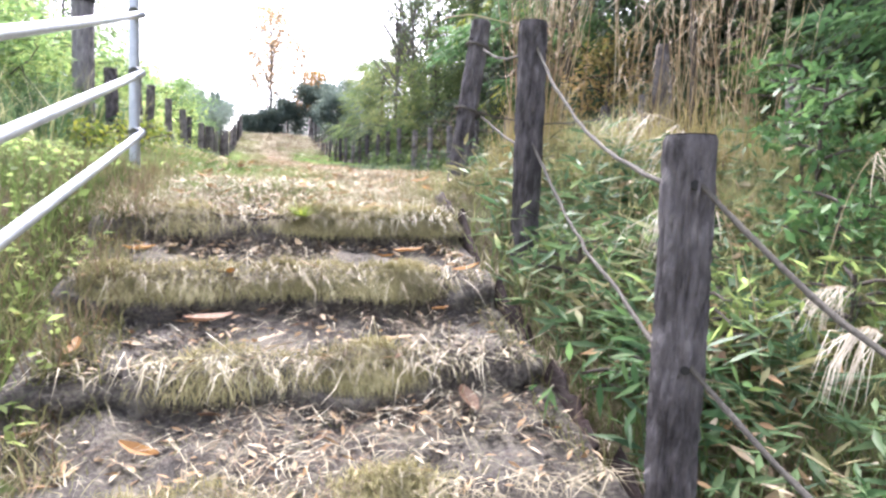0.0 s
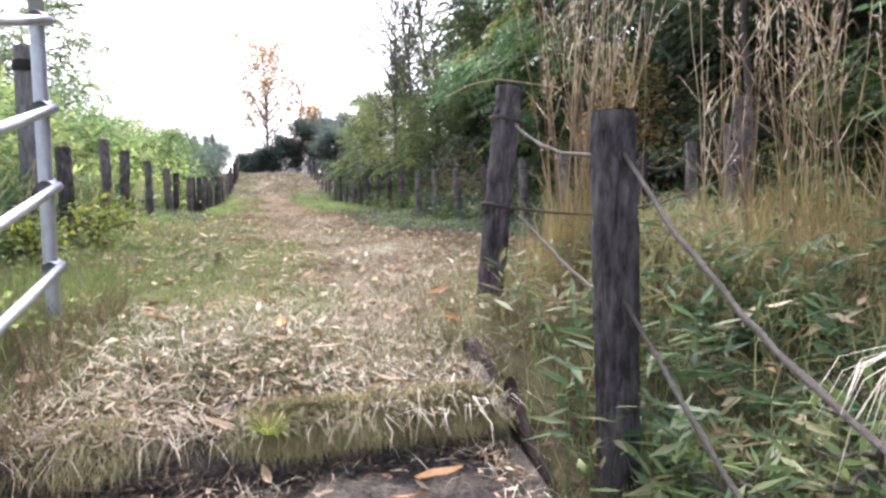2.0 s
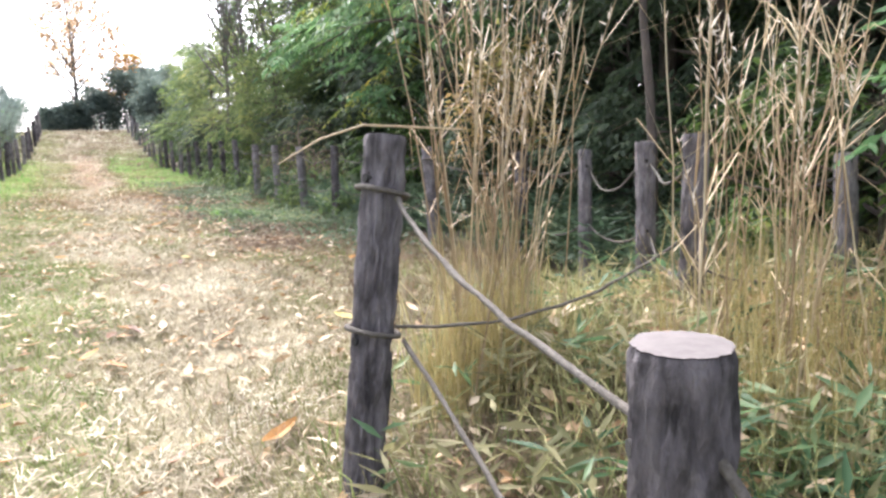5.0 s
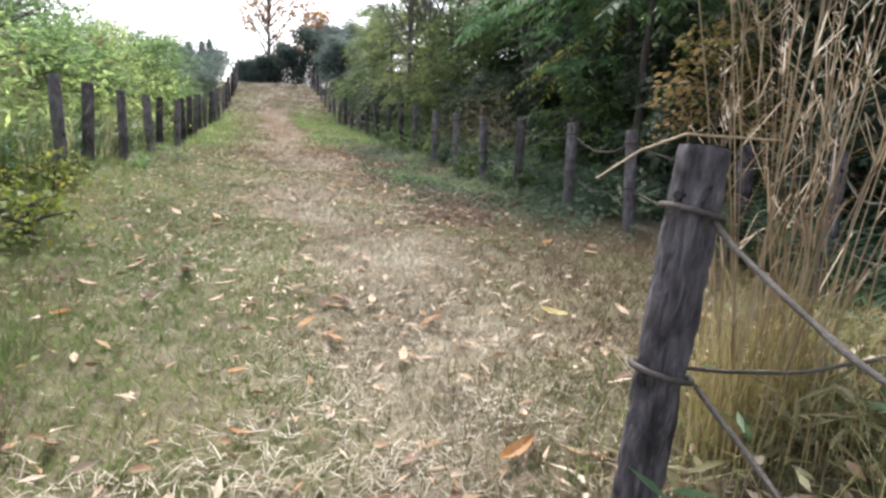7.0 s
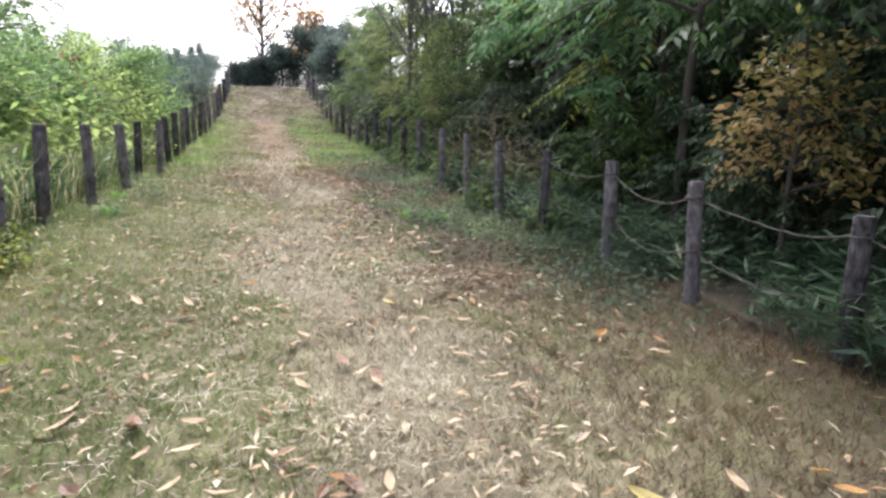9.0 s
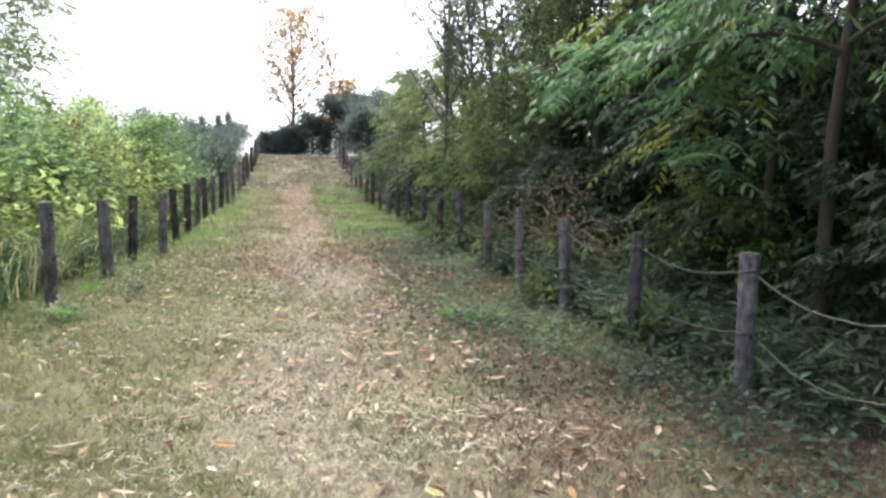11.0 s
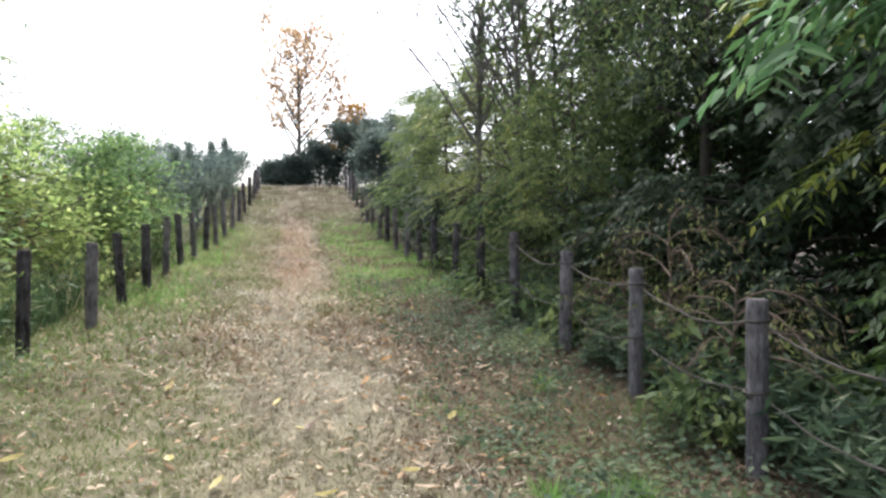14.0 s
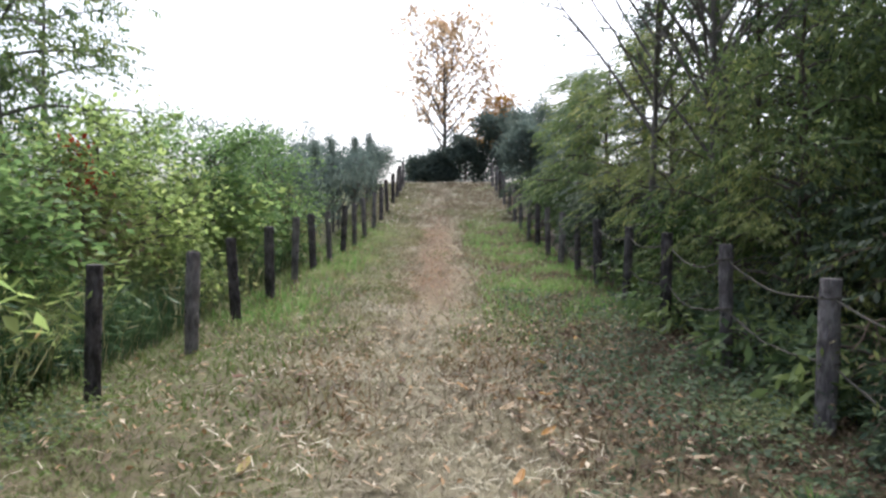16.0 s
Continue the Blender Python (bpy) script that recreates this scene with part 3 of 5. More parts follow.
v, f = tube([(P3[0] - 0.34, P3[1] - 0.1, 1.81), (P3[0] - 0.22, P3[1] - 0.07, 1.87), (P3[0] - 0.08, P3[1] - 0.03, 1.908), (P3[0] + 0.05, P3[1], 1.905), (P3[0] + 0.3, P3[1] + 0.08, 1.9)], [0.0015, 0.003, 0.0035, 0.0035, 0.003], 6)
tagged(shaped("straw_stalk", v, f, G_REED), "dry reed stalk lying across a post top", "stalk")

# the fence on the wooded side
right_line = [(2.72, 2.48, 1.0, 1.77), (1.47, 2.38, 1.0, 1.87), (2.2, 3.3, 1.0, 1.87), (2.5, 4.15, 0.98, 1.85), (2.62, 5.06, 1.0, 1.86), (2.45, 6.26, 1.05, 1.955), (2.51, 7.6, 1.03, 2.025), (2.42, 8.88, 1.05, 2.076),
              (2.46, 10.31, 1.12, 2.124), (2.43, 11.61, 1.19, 2.202), (2.4, 12.87, 1.28, 2.27), (2.37, 14.19, 1.4, 2.42), (2.39, 15.72, 1.45, 2.47)]
y = 17.1
while y < 36:
    x = 2.39 - 0.3 * (y - 16) / 20
    right_line.append((x, y, float(land(x, y)), float(land(x, y)) + 0.98))
    y += 1.38
tops = []
for k, (x, y, b, t) in enumerate(right_line):
    tops.append(place_post(x, y, min(b, float(land(x, y))), t, 0.03 * math.sin(k * 2.1), 0.02 * math.cos(k * 1.3), k, 0.85 if k < 4 else 0.95))
for k, (A, B) in enumerate(zip(tops, tops[1:])):
    if k < 16:
        rope_between((A[0], A[1] + 0.04, A[2] - 0.12), (B[0], B[1] - 0.04, B[2] - 0.12), 0.07 + 0.03 * (k % 3), 0.0065)
        rope_between((A[0], A[1] + 0.04, A[2] - 0.52), (B[0], B[1] - 0.04, B[2] - 0.52), 0.08 + 0.03 * (k % 2), 0.0065)
for A in tops[4:12]:
    for down in (0.12, 0.52):
        rope_wrap(A[0], A[1], A[2] - down, 0.06, 0.004)
rope_between((P3[0], P3[1], 1.33), (tops[1][0], tops[1][1], 1.5), 0.1, 0.0055)

# the fence on the open side
left_line = [(-2.5, 5.95, 1.2, 2.0), (-2.52, 7.82, 1.3, 2.295), (-2.59, 9.13, 1.38, 2.3), (-2.45, 10.5, 1.36, 2.29), (-2.31, 11.96, 1.34, 2.285), (-2.38, 13.45, 1.33, 2.32), (-2.23, 14.87, 1.32, 2.33), (-2.21, 16.14, 1.38, 2.41), (-2.21, 17.57, 1.44, 2.51)]
y = 18.95
while y < 36:
    x = -2.2 + 0.75 * smooth(18, 36, y)
    left_line.append((float(x), y, float(land(x, y)), float(land(x, y)) + 1.0))
    y += 1.36
ltops = []
for k, (x, y, b, t) in enumerate(left_line):
    ltops.append(place_post(x, y, min(b, float(land(x, y))), t, -0.05 * math.sin(k * 1.9 + 0.6), 0.03 * math.cos(k * 1.1), k + 2, 1.0))

# thick weathered pole behind the handrail
pole = thing("timber_pole", "thick weathered grey timber pole paled for glare, with a dark band", "pole", (-2.82, 6.2, float(land(-2.82, 6.2))))
v, f = post_body(9, 1.65, 0.105)
shaped("pole_shaft", v, f, POLE, pole, smooth=True)
v, f = tube([(0, 0, 1.42), (0, 0, 1.44), (0, 0, 1.5), (0, 0, 1.52)], [0.105, 0.118, 0.118, 0.105], 24)
shaped("pole_band", v, f, HOLE, pole, "dark metal band", smooth=True)

# ---- pipe handrail beside the steps ----
rail = thing("handrail", "galvanised steel pipe handrail beside the worn steps", "handrail", (-1.83, 2.76, 0.7))


def rail_bar(name, a, b, r, material, under=None):
    o = np.array(rail.location)
    v, f = tube(np.linspace(a, b, 12) - o, r, 16)
    return shaped(name, v, f, material, under or rail, smooth=True)


rail_bar("rail_post", (-1.83, 2.76, 0.55), (-1.83, 2.76, 2.28), 0.03, STEEL)
rail_bar("rail_post", (-1.86, 0.2, -0.3), (-1.86, 0.2, 1.5), 0.03, STEEL)
rail_bar("rail_post", (-1.92, -2.3, -1.2), (-1.92, -2.3, 0.8), 0.03, STEEL)
for z, fall in ((2.2, 0.29), (1.82, 0.275), (1.48, 0.245), (1.13, 0.215)):
    bar = rail_bar("rail", (-1.79, 2.79, z), (-1.9, -2.3, z - fall * 5.06), 0.021, STEEL)
    for xx, yy, zz in ((-1.825, 2.76, z), (-1.85, 0.2, z - fall * 2.56)):
        rail_bar("clamp", (xx, yy - 0.035, zz - 0.012), (xx, yy + 0.035, zz + 0.012), 0.034, CLAMP, bar)



# ---- plants ----
def tree(name, label, place, h, spread, crown_from, limbs, leaves, leaf, mat, seed, trunk_r=0.09, droop=0.2, clump=0.32, compound=0, bark=BARK, twigs=3, rise=0.5, lean=(0, 0), taper=0.55, twig_r=0.012, flat=1.0, category="tree"):
    """A tree or shrub: tapered trunk, curved limbs with twigs, and leaves gathered in clumps along them."""
    rng = np.random.default_rng(seed)
    root = thing(name, label, category, place)
    n = 9
    t = np.linspace(0, 1, n)[:, None]
    trunk = np.concatenate([np.cumsum(rng.normal(0, 0.02 * h / n * 4, (n, 2)), 0) * t + np.array(lean) * t ** 1.5, h * t * 0.94], 1)
    trunk[0, 2] = -0.2
    wood = [tube(trunk, trunk_r * (1 - 0.88 * t[:, 0]) + 0.006, 8, 0.08, rng)]
    anchors = []
    for k in range(limbs):
        s = crown_from + (0.97 - crown_from) * (k + rng.uniform(0, 1)) / limbs
        at = np.array([np.interp(s, t[:, 0], trunk[:, c]) for c in range(3)])
        az = k * 2.4 + rng.normal(0, 0.4)
        u = (s - crown_from) / (1 - crown_from)
        reach = spread * (1 - taper * u ** 1.5) * rng.uniform(0.65, 1.1)
        out = np.array([math.cos(az), math.sin(az), 0])
        w = np.linspace(0, 1, 7)[:, None]
        limb = at + out * reach * w + np.array([0, 0, 1]) * reach * (rise * w - droop * w * w) + np.cumsum(rng.normal(0, 0.03 * reach, (7, 3)), 0) * w
        r0 = trunk_r * (1 - 0.8 * s) * 0.5 + 0.005
        wood.append(tube(limb, r0 * (1 - 0.85 * w[:, 0]) + 0.003, 5))
        for q in range(twigs):
            e = rng.uniform(0.3, 1.0)
            o = np.array([np.interp(e, w[:, 0], limb[:, c]) for c in range(3)])
            d = unit(out * 0.6 + rng.normal(0, 0.55, 3) + [0, 0, 0.15 - 0.3 * droop])
            ln = reach * rng.uniform(0.22, 0.5)
            g = np.linspace(0, 1, 5)[:, None]
            tw = o + d * ln * g - np.array([0, 0, 1]) * droop * 0.4 * ln * g * g
            wood.append(tube(tw, twig_r * (1 - 0.8 * g[:, 0]) * (0.5 + r0 * 8), 4))
            anchors.extend(tw[1:])
        anchors.extend(limb[3:])
    v, f = join(wood)
    shaped("trunk", v, f, bark, root, smooth=True)
    anchors = np.array(anchors)
    middle = np.array([*trunk[-1, :2] * 0.6, h * (crown_from + 1) / 2])
    if compound:
        per = 2 * compound + 1
        m = max(1, leaves // per)
        base = anchors[rng.integers(0, len(anchors), m)] + rng.normal(0, clump, (m, 3)) * [1, 1, 0.6]
        way = unit((base - middle) * [1, 1, 0.15] + rng.normal(0, 0.5, (m, 3)) * [1, 1, 0.4])
        ln = leaf[0] * compound * rng.uniform(0.35, 0.55, m)[:, None]
        P, D, Ls = [], [], []
        for q in range(per):
            s = (q // 2 + 1) / (compound + 0.6)
            pos = base + way * ln * s - np.array([0, 0, 1]) * ln * (0.2 + droop * 0.5) * s * s
            sd = unit(np.cross(way, [0, 0, 1.0])) * (0 if q == per - 1 else (1 if q % 2 else -1))
            P.append(pos), D.append(unit(sd * 0.8 + way * (0.55 if q < per - 1 else 1) + [0, 0, -0.35 - droop] + rng.normal(0, 0.15, (m, 3))))
            Ls.append(leaf[0] * rng.uniform(0.7, 1.15, m))
        P, D, Ls = np.concatenate(P), np.concatenate(D), np.concatenate(Ls)
        v, f = leaf_mesh(P, D, Ls, Ls * leaf[1], rng)
    else:
        base = anchors[rng.integers(0, len(anchors), leaves)] + rng.normal(0, clump, (leaves, 3)) * [1, 1, 0.7]
        way = unit(rng.normal(0, 1, (leaves, 3)) * [1, 1, flat] + unit(base - middle) * 0.6 - [0, 0, droop * 1.6 * flat])
        ln = leaf[0] * rng.uniform(0.6, 1.3, leaves)
        v, f = leaf_mesh(base, way, ln, ln * leaf[1], rng)
    shaped("crown", v, f, mat, root)
    return root


def at_ground(x, y, dz=0.0):
    return (x, y, float(land(x, y)) + dz)


def bough_tree(label, place, h, boughs, mat, seed, leaf):
    """A slim tree whose boughs reach to given places and carry pinnate fronds."""
    rng = np.random.default_rng(seed)
    root = thing("overhanging_tree", label, "tree", place)
    o = np.array(place)
    t = np.linspace(0, 1, 9)[:, None]
    trunk = np.concatenate([np.cumsum(rng.normal(0, 0.03, (9, 2)), 0) * t, h * t], 1)
    trunk[0, 2] = -0.2
    shaped("trunk", *tube(trunk, 0.06 * (1 - 0.85 * t[:, 0]) + 0.006, 8, 0.08, rng), BARK, root, smooth=True)
    for end, s in boughs:
        a = np.array([np.interp(s - 0.12, t[:, 0], trunk[:, c]) for c in range(3)])
        e = np.array(end) - o
        w = np.linspace(0, 1, 10)[:, None]
        run = np.linalg.norm(e - a)
        path = a + (e - a) * w + np.array([0, 0, 1.0]) * run * 0.28 * w * (1 - w) * 2 + np.cumsum(rng.normal(0, 0.012, (10, 3)), 0) * w
        bough = shaped("bough", *tube(path, 0.017 * (1 - 0.8 * w[:, 0]), 6), BARK, root, smooth=True)
        P, D, Ls, ahead = [], [], [], unit(e - a)
        for k in range(17):
            u = 1.0 if k == 0 else rng.uniform(0.3, 1.0)
            b = np.array([np.interp(u, w[:, 0], path[:, c]) for c in range(3)]) + rng.normal(0, 0.05, 3)
            out = np.cross(ahead, [0, 0, 1.0]) * (0 if k == 0 else (1 if k % 2 else -1))
            way = unit(ahead * 0.7 + out * rng.uniform(0.4, 1.1) + rng.normal(0, 0.18, 3) + [0, 0, 0.05])
            ln = leaf * rng.uniform(2.4, 4.0)
            side = unit(np.cross(way, [0, 0, 1.0]))
            for q in range(13):
                g = (q // 2 + 1) / 7
                sg = 0 if q == 12 else (1 if q % 2 else -1)
                P.append(b + way * ln * g - np.array([0, 0, 1.0]) * ln * 0.32 * g * g)
                D.append(side * sg * 0.85 + way * (0.55 if sg else 1) + [0, 0, -0.3] + rng.normal(0, 0.14, 3))
                Ls.append(leaf * rng.uniform(0.7, 1.15) * (1 - 0.25 * abs(g - 0.5)))
        Ls = np.array(Ls)
        shaped("foliage", *oval_leaves(np.array(P), np.array(D), Ls, Ls * 0.31, rng), mat, bough)
    return root


# near trees of the wooded side
tree("overhanging_tree", "slender tree with drooping green feathered leaves over the fence", at_ground(3.75, 8.3), 5.0, 1.8, 0.45, 15, 6000, (0.13, 0.29), L_FRESH, 11, 0.06, 0.6, 0.15, 5, twigs=4)
BOUGHS_GREEN = [((1.9, 9.5, 3.42), 0.62), ((2.3, 9.9, 3.4), 0.66), ((2.9, 9.2, 3.1), 0.55), ((2.8, 9.4, 3.6), 0.7), ((3.0, 8.7, 2.6), 0.45), ((3.6, 9.0, 3.6), 0.72), ((3.4, 10.4, 4.0), 0.8)]
BOUGHS_GOLD = [((3.3, 10.3, 3.75), 0.72), ((2.9, 10.7, 4.1), 0.85), ((3.5, 10.0, 2.75), 0.5), ((3.9, 9.7, 3.3), 0.6), ((3.7, 11.3, 2.8), 0.5), ((3.3, 11.0, 4.4), 0.9)]
bough_tree("tree with long drooping green leaflets over the fence", at_ground(4.3, 9.6), 5.0, BOUGHS_GREEN, L_BOUGH, 12, 0.155)
bough_tree("tree with yellowing drooping leaflets behind the fence", at_ground(4.55, 10.9), 5.4, BOUGHS_GOLD, L_YELLOW, 18, 0.13)
tree("overhanging_tree", "tall tree with mixed green and yellow leaves behind the fence", at_ground(4.6, 14.0), 5.2, 1.8, 0.4, 16, 7000, (0.09, 0.34), L_HEDGE, 16, 0.08, 0.4, 0.24, twigs=4)
tree("overhanging_tree", "slender tree with green feathered leaves behind the fence", at_ground(5.0, 5.0), 5.0, 1.6, 0.45, 12, 5000, (0.12, 0.28), L_MID, 17, 0.06, 0.6, 0.16, 5, twigs=4)
BOUGHS_BANK = [((2.15, 1.6, 2.25), 0.5), ((2.25, 1.15, 2.55), 0.6), ((2.4, 2.0, 2.5), 0.6), ((2.5, 0.9, 2.2), 0.5), ((2.2, 1.3, 1.9), 0.4), ((2.6, 2.0, 2.0), 0.45), ((2.5, 1.5, 1.6), 0.3), ((2.4, 1.0, 1.45), 0.3), ((2.9, 2.1, 2.85), 0.7), ((2.35, 1.75, 2.85), 0.72), ((2.5, 0.5, 1.8), 0.4), ((2.6, 0.6, 2.7), 0.7)]
bough_tree("young tree with dense drooping green leaflets beside the steps", at_ground(3.05, 1.35), 2.9, BOUGHS_BANK, L_BOUGH, 13, 0.125)
tree("autumn_tree", "small tree with orange autumn leaves behind the fence", at_ground(3.45, 6.5), 2.1, 0.6, 0.4, 12, 1500, (0.085, 0.5), L_AMBER, 14, 0.025, 0.4, 0.12, flat=0.5)
tree("maple", "small maple with a few red leaves", at_ground(2.9, 3.9), 3.9, 0.7, 0.62, 7, 700, (0.08, 0.8), L_RED, 15, 0.035, 0.3, 0.14)
for k, (x, y, h) in enumerate([(1.4, 0.95, 0.85), (1.75, 0.65, 0.7), (1.65, 1.3, 0.9), (2.05, 1.0, 0.95), (1.1, 0.55, 0.5), (1.5, 0.25, 0.6), (2.1, 0.3, 0.8), (0.1, 0.85, 0.28), (0.32, 0.4, 0.3), (0.05, 0.2, 0.25), (0.55, 0.8, 0.32), (0.8, 0.2, 0.36), (0.3, -0.5, 0.3)]):
    tree("tall_weed", "tall green weed with pointed leaves on the bank", at_ground(x, y), h, 0.26, 0.1, 12, 420 if k < 7 else 150, (0.075, 0.4) if k < 7 else (0.1, 0.22), (L_FRESH, L_HEDGE, L_VINE)[k % 2 if k < 7 else k % 3], 180 + k, 0.006, 0.3, 0.05, category="weed", taper=0.3, twig_r=0.004)
# tall wood behind
woods = [(5.0, 3.9, 7.5, 2.0), (6.2, 1.4, 8.0, 2.4), (5.4, 6.0, 8.5, 2.4), (5.9, 8.9, 9.0, 2.6), (5.6, -0.3, 7.0, 2.2), (5.7, 14.6, 8.5, 2.4), (6.0, 12.8, 9.0, 2.6), (7.6, 3.2, 10.0, 3.0), (8.6, 7.2, 10.5, 3.2), (8.4, 11.2, 10.5, 3.2), (3.6, -2.2, 6.5, 2.2), (6.5, -2.0, 8.5, 2.8), (10.0, 0.0, 11.0, 3.4)]
protos = {}
for k, (x, y, h, s) in enumerate(woods):
    j = k % 4
    if j not in protos:
        protos[j] = tree("woodland_tree", "tall tree in the wood, leaves darkened for shade", at_ground(x, y), h, s, (0.14, 0.2, 0.12, 0.22)[j], 26, 16500, (0.13, 0.38), (L_SHADE, L_WOOD_SHADE, L_SHADE, L_WOOD_SHADE)[j], 30 + j, 0.11, 0.35, 0.26, 4)
        protos[j]["h"] = h
        tagged(protos[j], group="woodland trees")
    else:
        z = h / protos[j]["h"]
        copy_thing(protos[j], Matrix.Identity(4)).matrix_basis = Matrix.Translation(at_ground(x, y)) @ Matrix.Rotation(k * 1.7, 4, "Z") @ Matrix.Scale(z, 4)
# undergrowth that closes the wood below the crowns
UNDER = [(4.0, 4.4, 1.3), (4.2, 7.4, 1.4), (4.3, 9.8, 1.4), (4.3, 12.6, 1.6), (4.1, 14.4, 1.5), (3.5, 2.7, 1.2), (4.2, 1.7, 1.5), (3.5, -0.6, 1.3), (3.6, 16.9, 1.3), (3.5, 19.4, 1.4), (3.5, 22.3, 1.4), (3.4, 25.4, 1.4), (3.2, 28.6, 1.3)]
up = []
for k, (x, y, h) in enumerate(UNDER):
    if k < 3:
        up.append((tree("undergrowth_bush", "leafy bush coloured dark for the shaded wood", at_ground(x, y), h, 1.1, 0.04, 18, 7000, (0.1, 0.36), (L_SHADE, L_WOOD_SHADE, L_MID)[k], 90 + k, 0.03, 0.3, 0.13, 4, category="bush", taper=0.3), h))
        tagged(up[-1][0], group="undergrowth bushes")
    else:
        src, h0 = up[k % 3]
        copy_thing(src, Matrix.Identity(4)).matrix_basis = Matrix.Translation(at_ground(x, y)) @ Matrix.Rotation(k * 2.1, 4, "Z") @ Matrix.Scale(h / h0, 4)
THICKET = [(5.6, 6.6, 2.8), (5.8, 9.8, 3.0), (5.6, 3.9, 2.6), (6.0, 12.4, 3.0), (7.2, 4.6, 3.4), (7.8, 8.4, 3.6), (7.8, 11.6, 3.6), (6.8, 1.0, 3.2), (10.2, 5.4, 4.0), (10.6, 9.4, 4.0), (9.8, 13.0, 4.0), (9.0, 1.6, 3.8), (7.6, 15.0, 3.6), (5.6, 15.4, 2.8), (5.4, -0.6, 2.6)]
tp = []
for k, (x, y, h) in enumerate(THICKET):
    if k < 2:
        tp.append((tree("thicket_bush", "tall bush closing the wood, leaves darkened for shade", at_ground(x, y), h, 1.7, 0.04, 24, 14000, (0.12, 0.38), (L_SHADE, L_WOOD_SHADE)[k], 190 + k, 0.04, 0.3, 0.2, 4, category="bush", taper=0.3), h))
        tagged(tp[-1][0], group="thicket bushes")
    else:
        src, h0 = tp[k % 2]
        copy_thing(src, Matrix.Identity(4)).matrix_basis = Matrix.Translation(at_ground(x, y)) @ Matrix.Rotation(k * 2.1, 4, "Z") @ Matrix.Scale(h / h0, 4)
for k, (x, y, h) in enumerate([(3.0, 12.1, 1.45), (3.15, 13.1, 1.35), (2.95, 11.2, 1.0)]):
    tree("dry_bush", "arching half-dead bush with brown twigs behind the fence", at_ground(x, y), h, 1.0, 0.15, 12, 700, (0.055, 0.34), (L_TANGLE, L_FEATHER, L_TANGLE)[k], 95 + k, 0.008, 0.95, 0.12, category="bush", bark=DRY_TWIG, twigs=12, rise=0.9, twig_r=0.005)
for k, (x, y, h, w) in enumerate([(3.15, 14.6, 2.1, 0.85), (3.2, 16.2, 2.5, 1.0), (3.25, 18.0, 2.3, 0.95), (3.1, 19.8, 2.2, 0.9)]):
    tree("feathery_shrub", "feathery yellow-green shrub leaning on the fence", at_ground(x, y), h, w, 0.12, 20, 3600, (0.075, 0.22), L_FEATHER, 300 + k, 0.025, 0.45, 0.1, 7, category="shrub", twigs=5, rise=0.75, twig_r=0.006)
# bright feathery trees along the further fence
tree("young_tree", "young light green tree leaning over the fence", at_ground(3.6, 15.2), 3.3, 1.3, 0.12, 16, 7000, (0.11, 0.26), L_HEDGE, 41, 0.05, 0.5, 0.2)
far = [(4.3, 18.0, 5.6, 1.7), (4.4, 21.2, 4.9, 1.7), (4.0, 24.5, 4.6, 1.7), (4.2, 28.0, 4.6, 1.7), (4.6, 31.5, 4.2, 1.7), (6.6, 17.0, 7.6, 2.4), (6.6, 21.0, 6.6, 2.3), (6.8, 25.5, 4.8, 2.2)]
fp = []
for k, (x, y, h, s) in enumerate(far):
    if k < 3:
        fp.append((tree("hedgerow_tree", "light green bushy tree behind the fence", at_ground(x, y), h, s, 0.1, 24, 10000, (0.13, 0.26), (L_HEDGE, L_FEATHER, L_HEDGE)[k], 50 + k, 0.07, 0.4, 0.16, 5, twigs=5), h))
        tagged(fp[-1][0], group="hedgerow trees")
    else:
        src, h0 = fp[k % 3]
        copy_thing(src, Matrix.Identity(4)).matrix_basis = Matrix.Translation(at_ground(x, y)) @ Matrix.Rotation(k * 2.3, 4, "Z") @ Matrix.Scale(h / h0, 4)
tree("bare_tree", "tall twiggy tree with few small leaves", at_ground(4.9, 20.0), 9.5, 2.6, 0.25, 30, 2400, (0.1, 0.45), L_BLUE, 61, 0.07, 0.0, 0.2, twigs=6, rise=1.3, lean=(-0.7, 0), bark=TWIG, twig_r=0.03)
tree("bare_tree", "tall twiggy tree with few small leaves", at_ground(5.6, 16.4), 9.0, 2.6, 0.25, 30, 3200, (0.1, 0.45), L_BLUE, 62, 0.07, 0.0, 0.2, twigs=6, rise=1.3, lean=(-0.9, 0), bark=TWIG, twig_r=0.03)
tree("bare_tree", "slim twiggy tree with thin small leaves behind the fence", at_ground(3.3, 19.0), 6.6, 1.9, 0.35, 32, 800, (0.1, 0.45), L_BLUE, 63, 0.06, 0.0, 0.16, twigs=7, rise=1.5, bark=TWIG, twig_r=0.02)
tree("bare_tree", "slim twiggy tree with thin small leaves behind the fence", at_ground(3.35, 16.8), 5.6, 1.5, 0.3, 28, 900, (0.09, 0.45), L_BLUE, 64, 0.05, 0.0, 0.16, twigs=7, rise=1.5, bark=TWIG, twig_r=0.02)
for k, (x, y, h) in enumerate([(5.0, 25.0, 6.0), (4.4, 29.5, 4.6), (5.8, 19.0, 7.5)]):
    tree("conifer", "dark narrow conifer behind the fence", at_ground(x, y), h, 1.2, 0.1, 40, 9000, (0.1, 0.3), L_HAZE, 65 + k, 0.09, 0.35, 0.13, rise=0.15, taper=0.95)
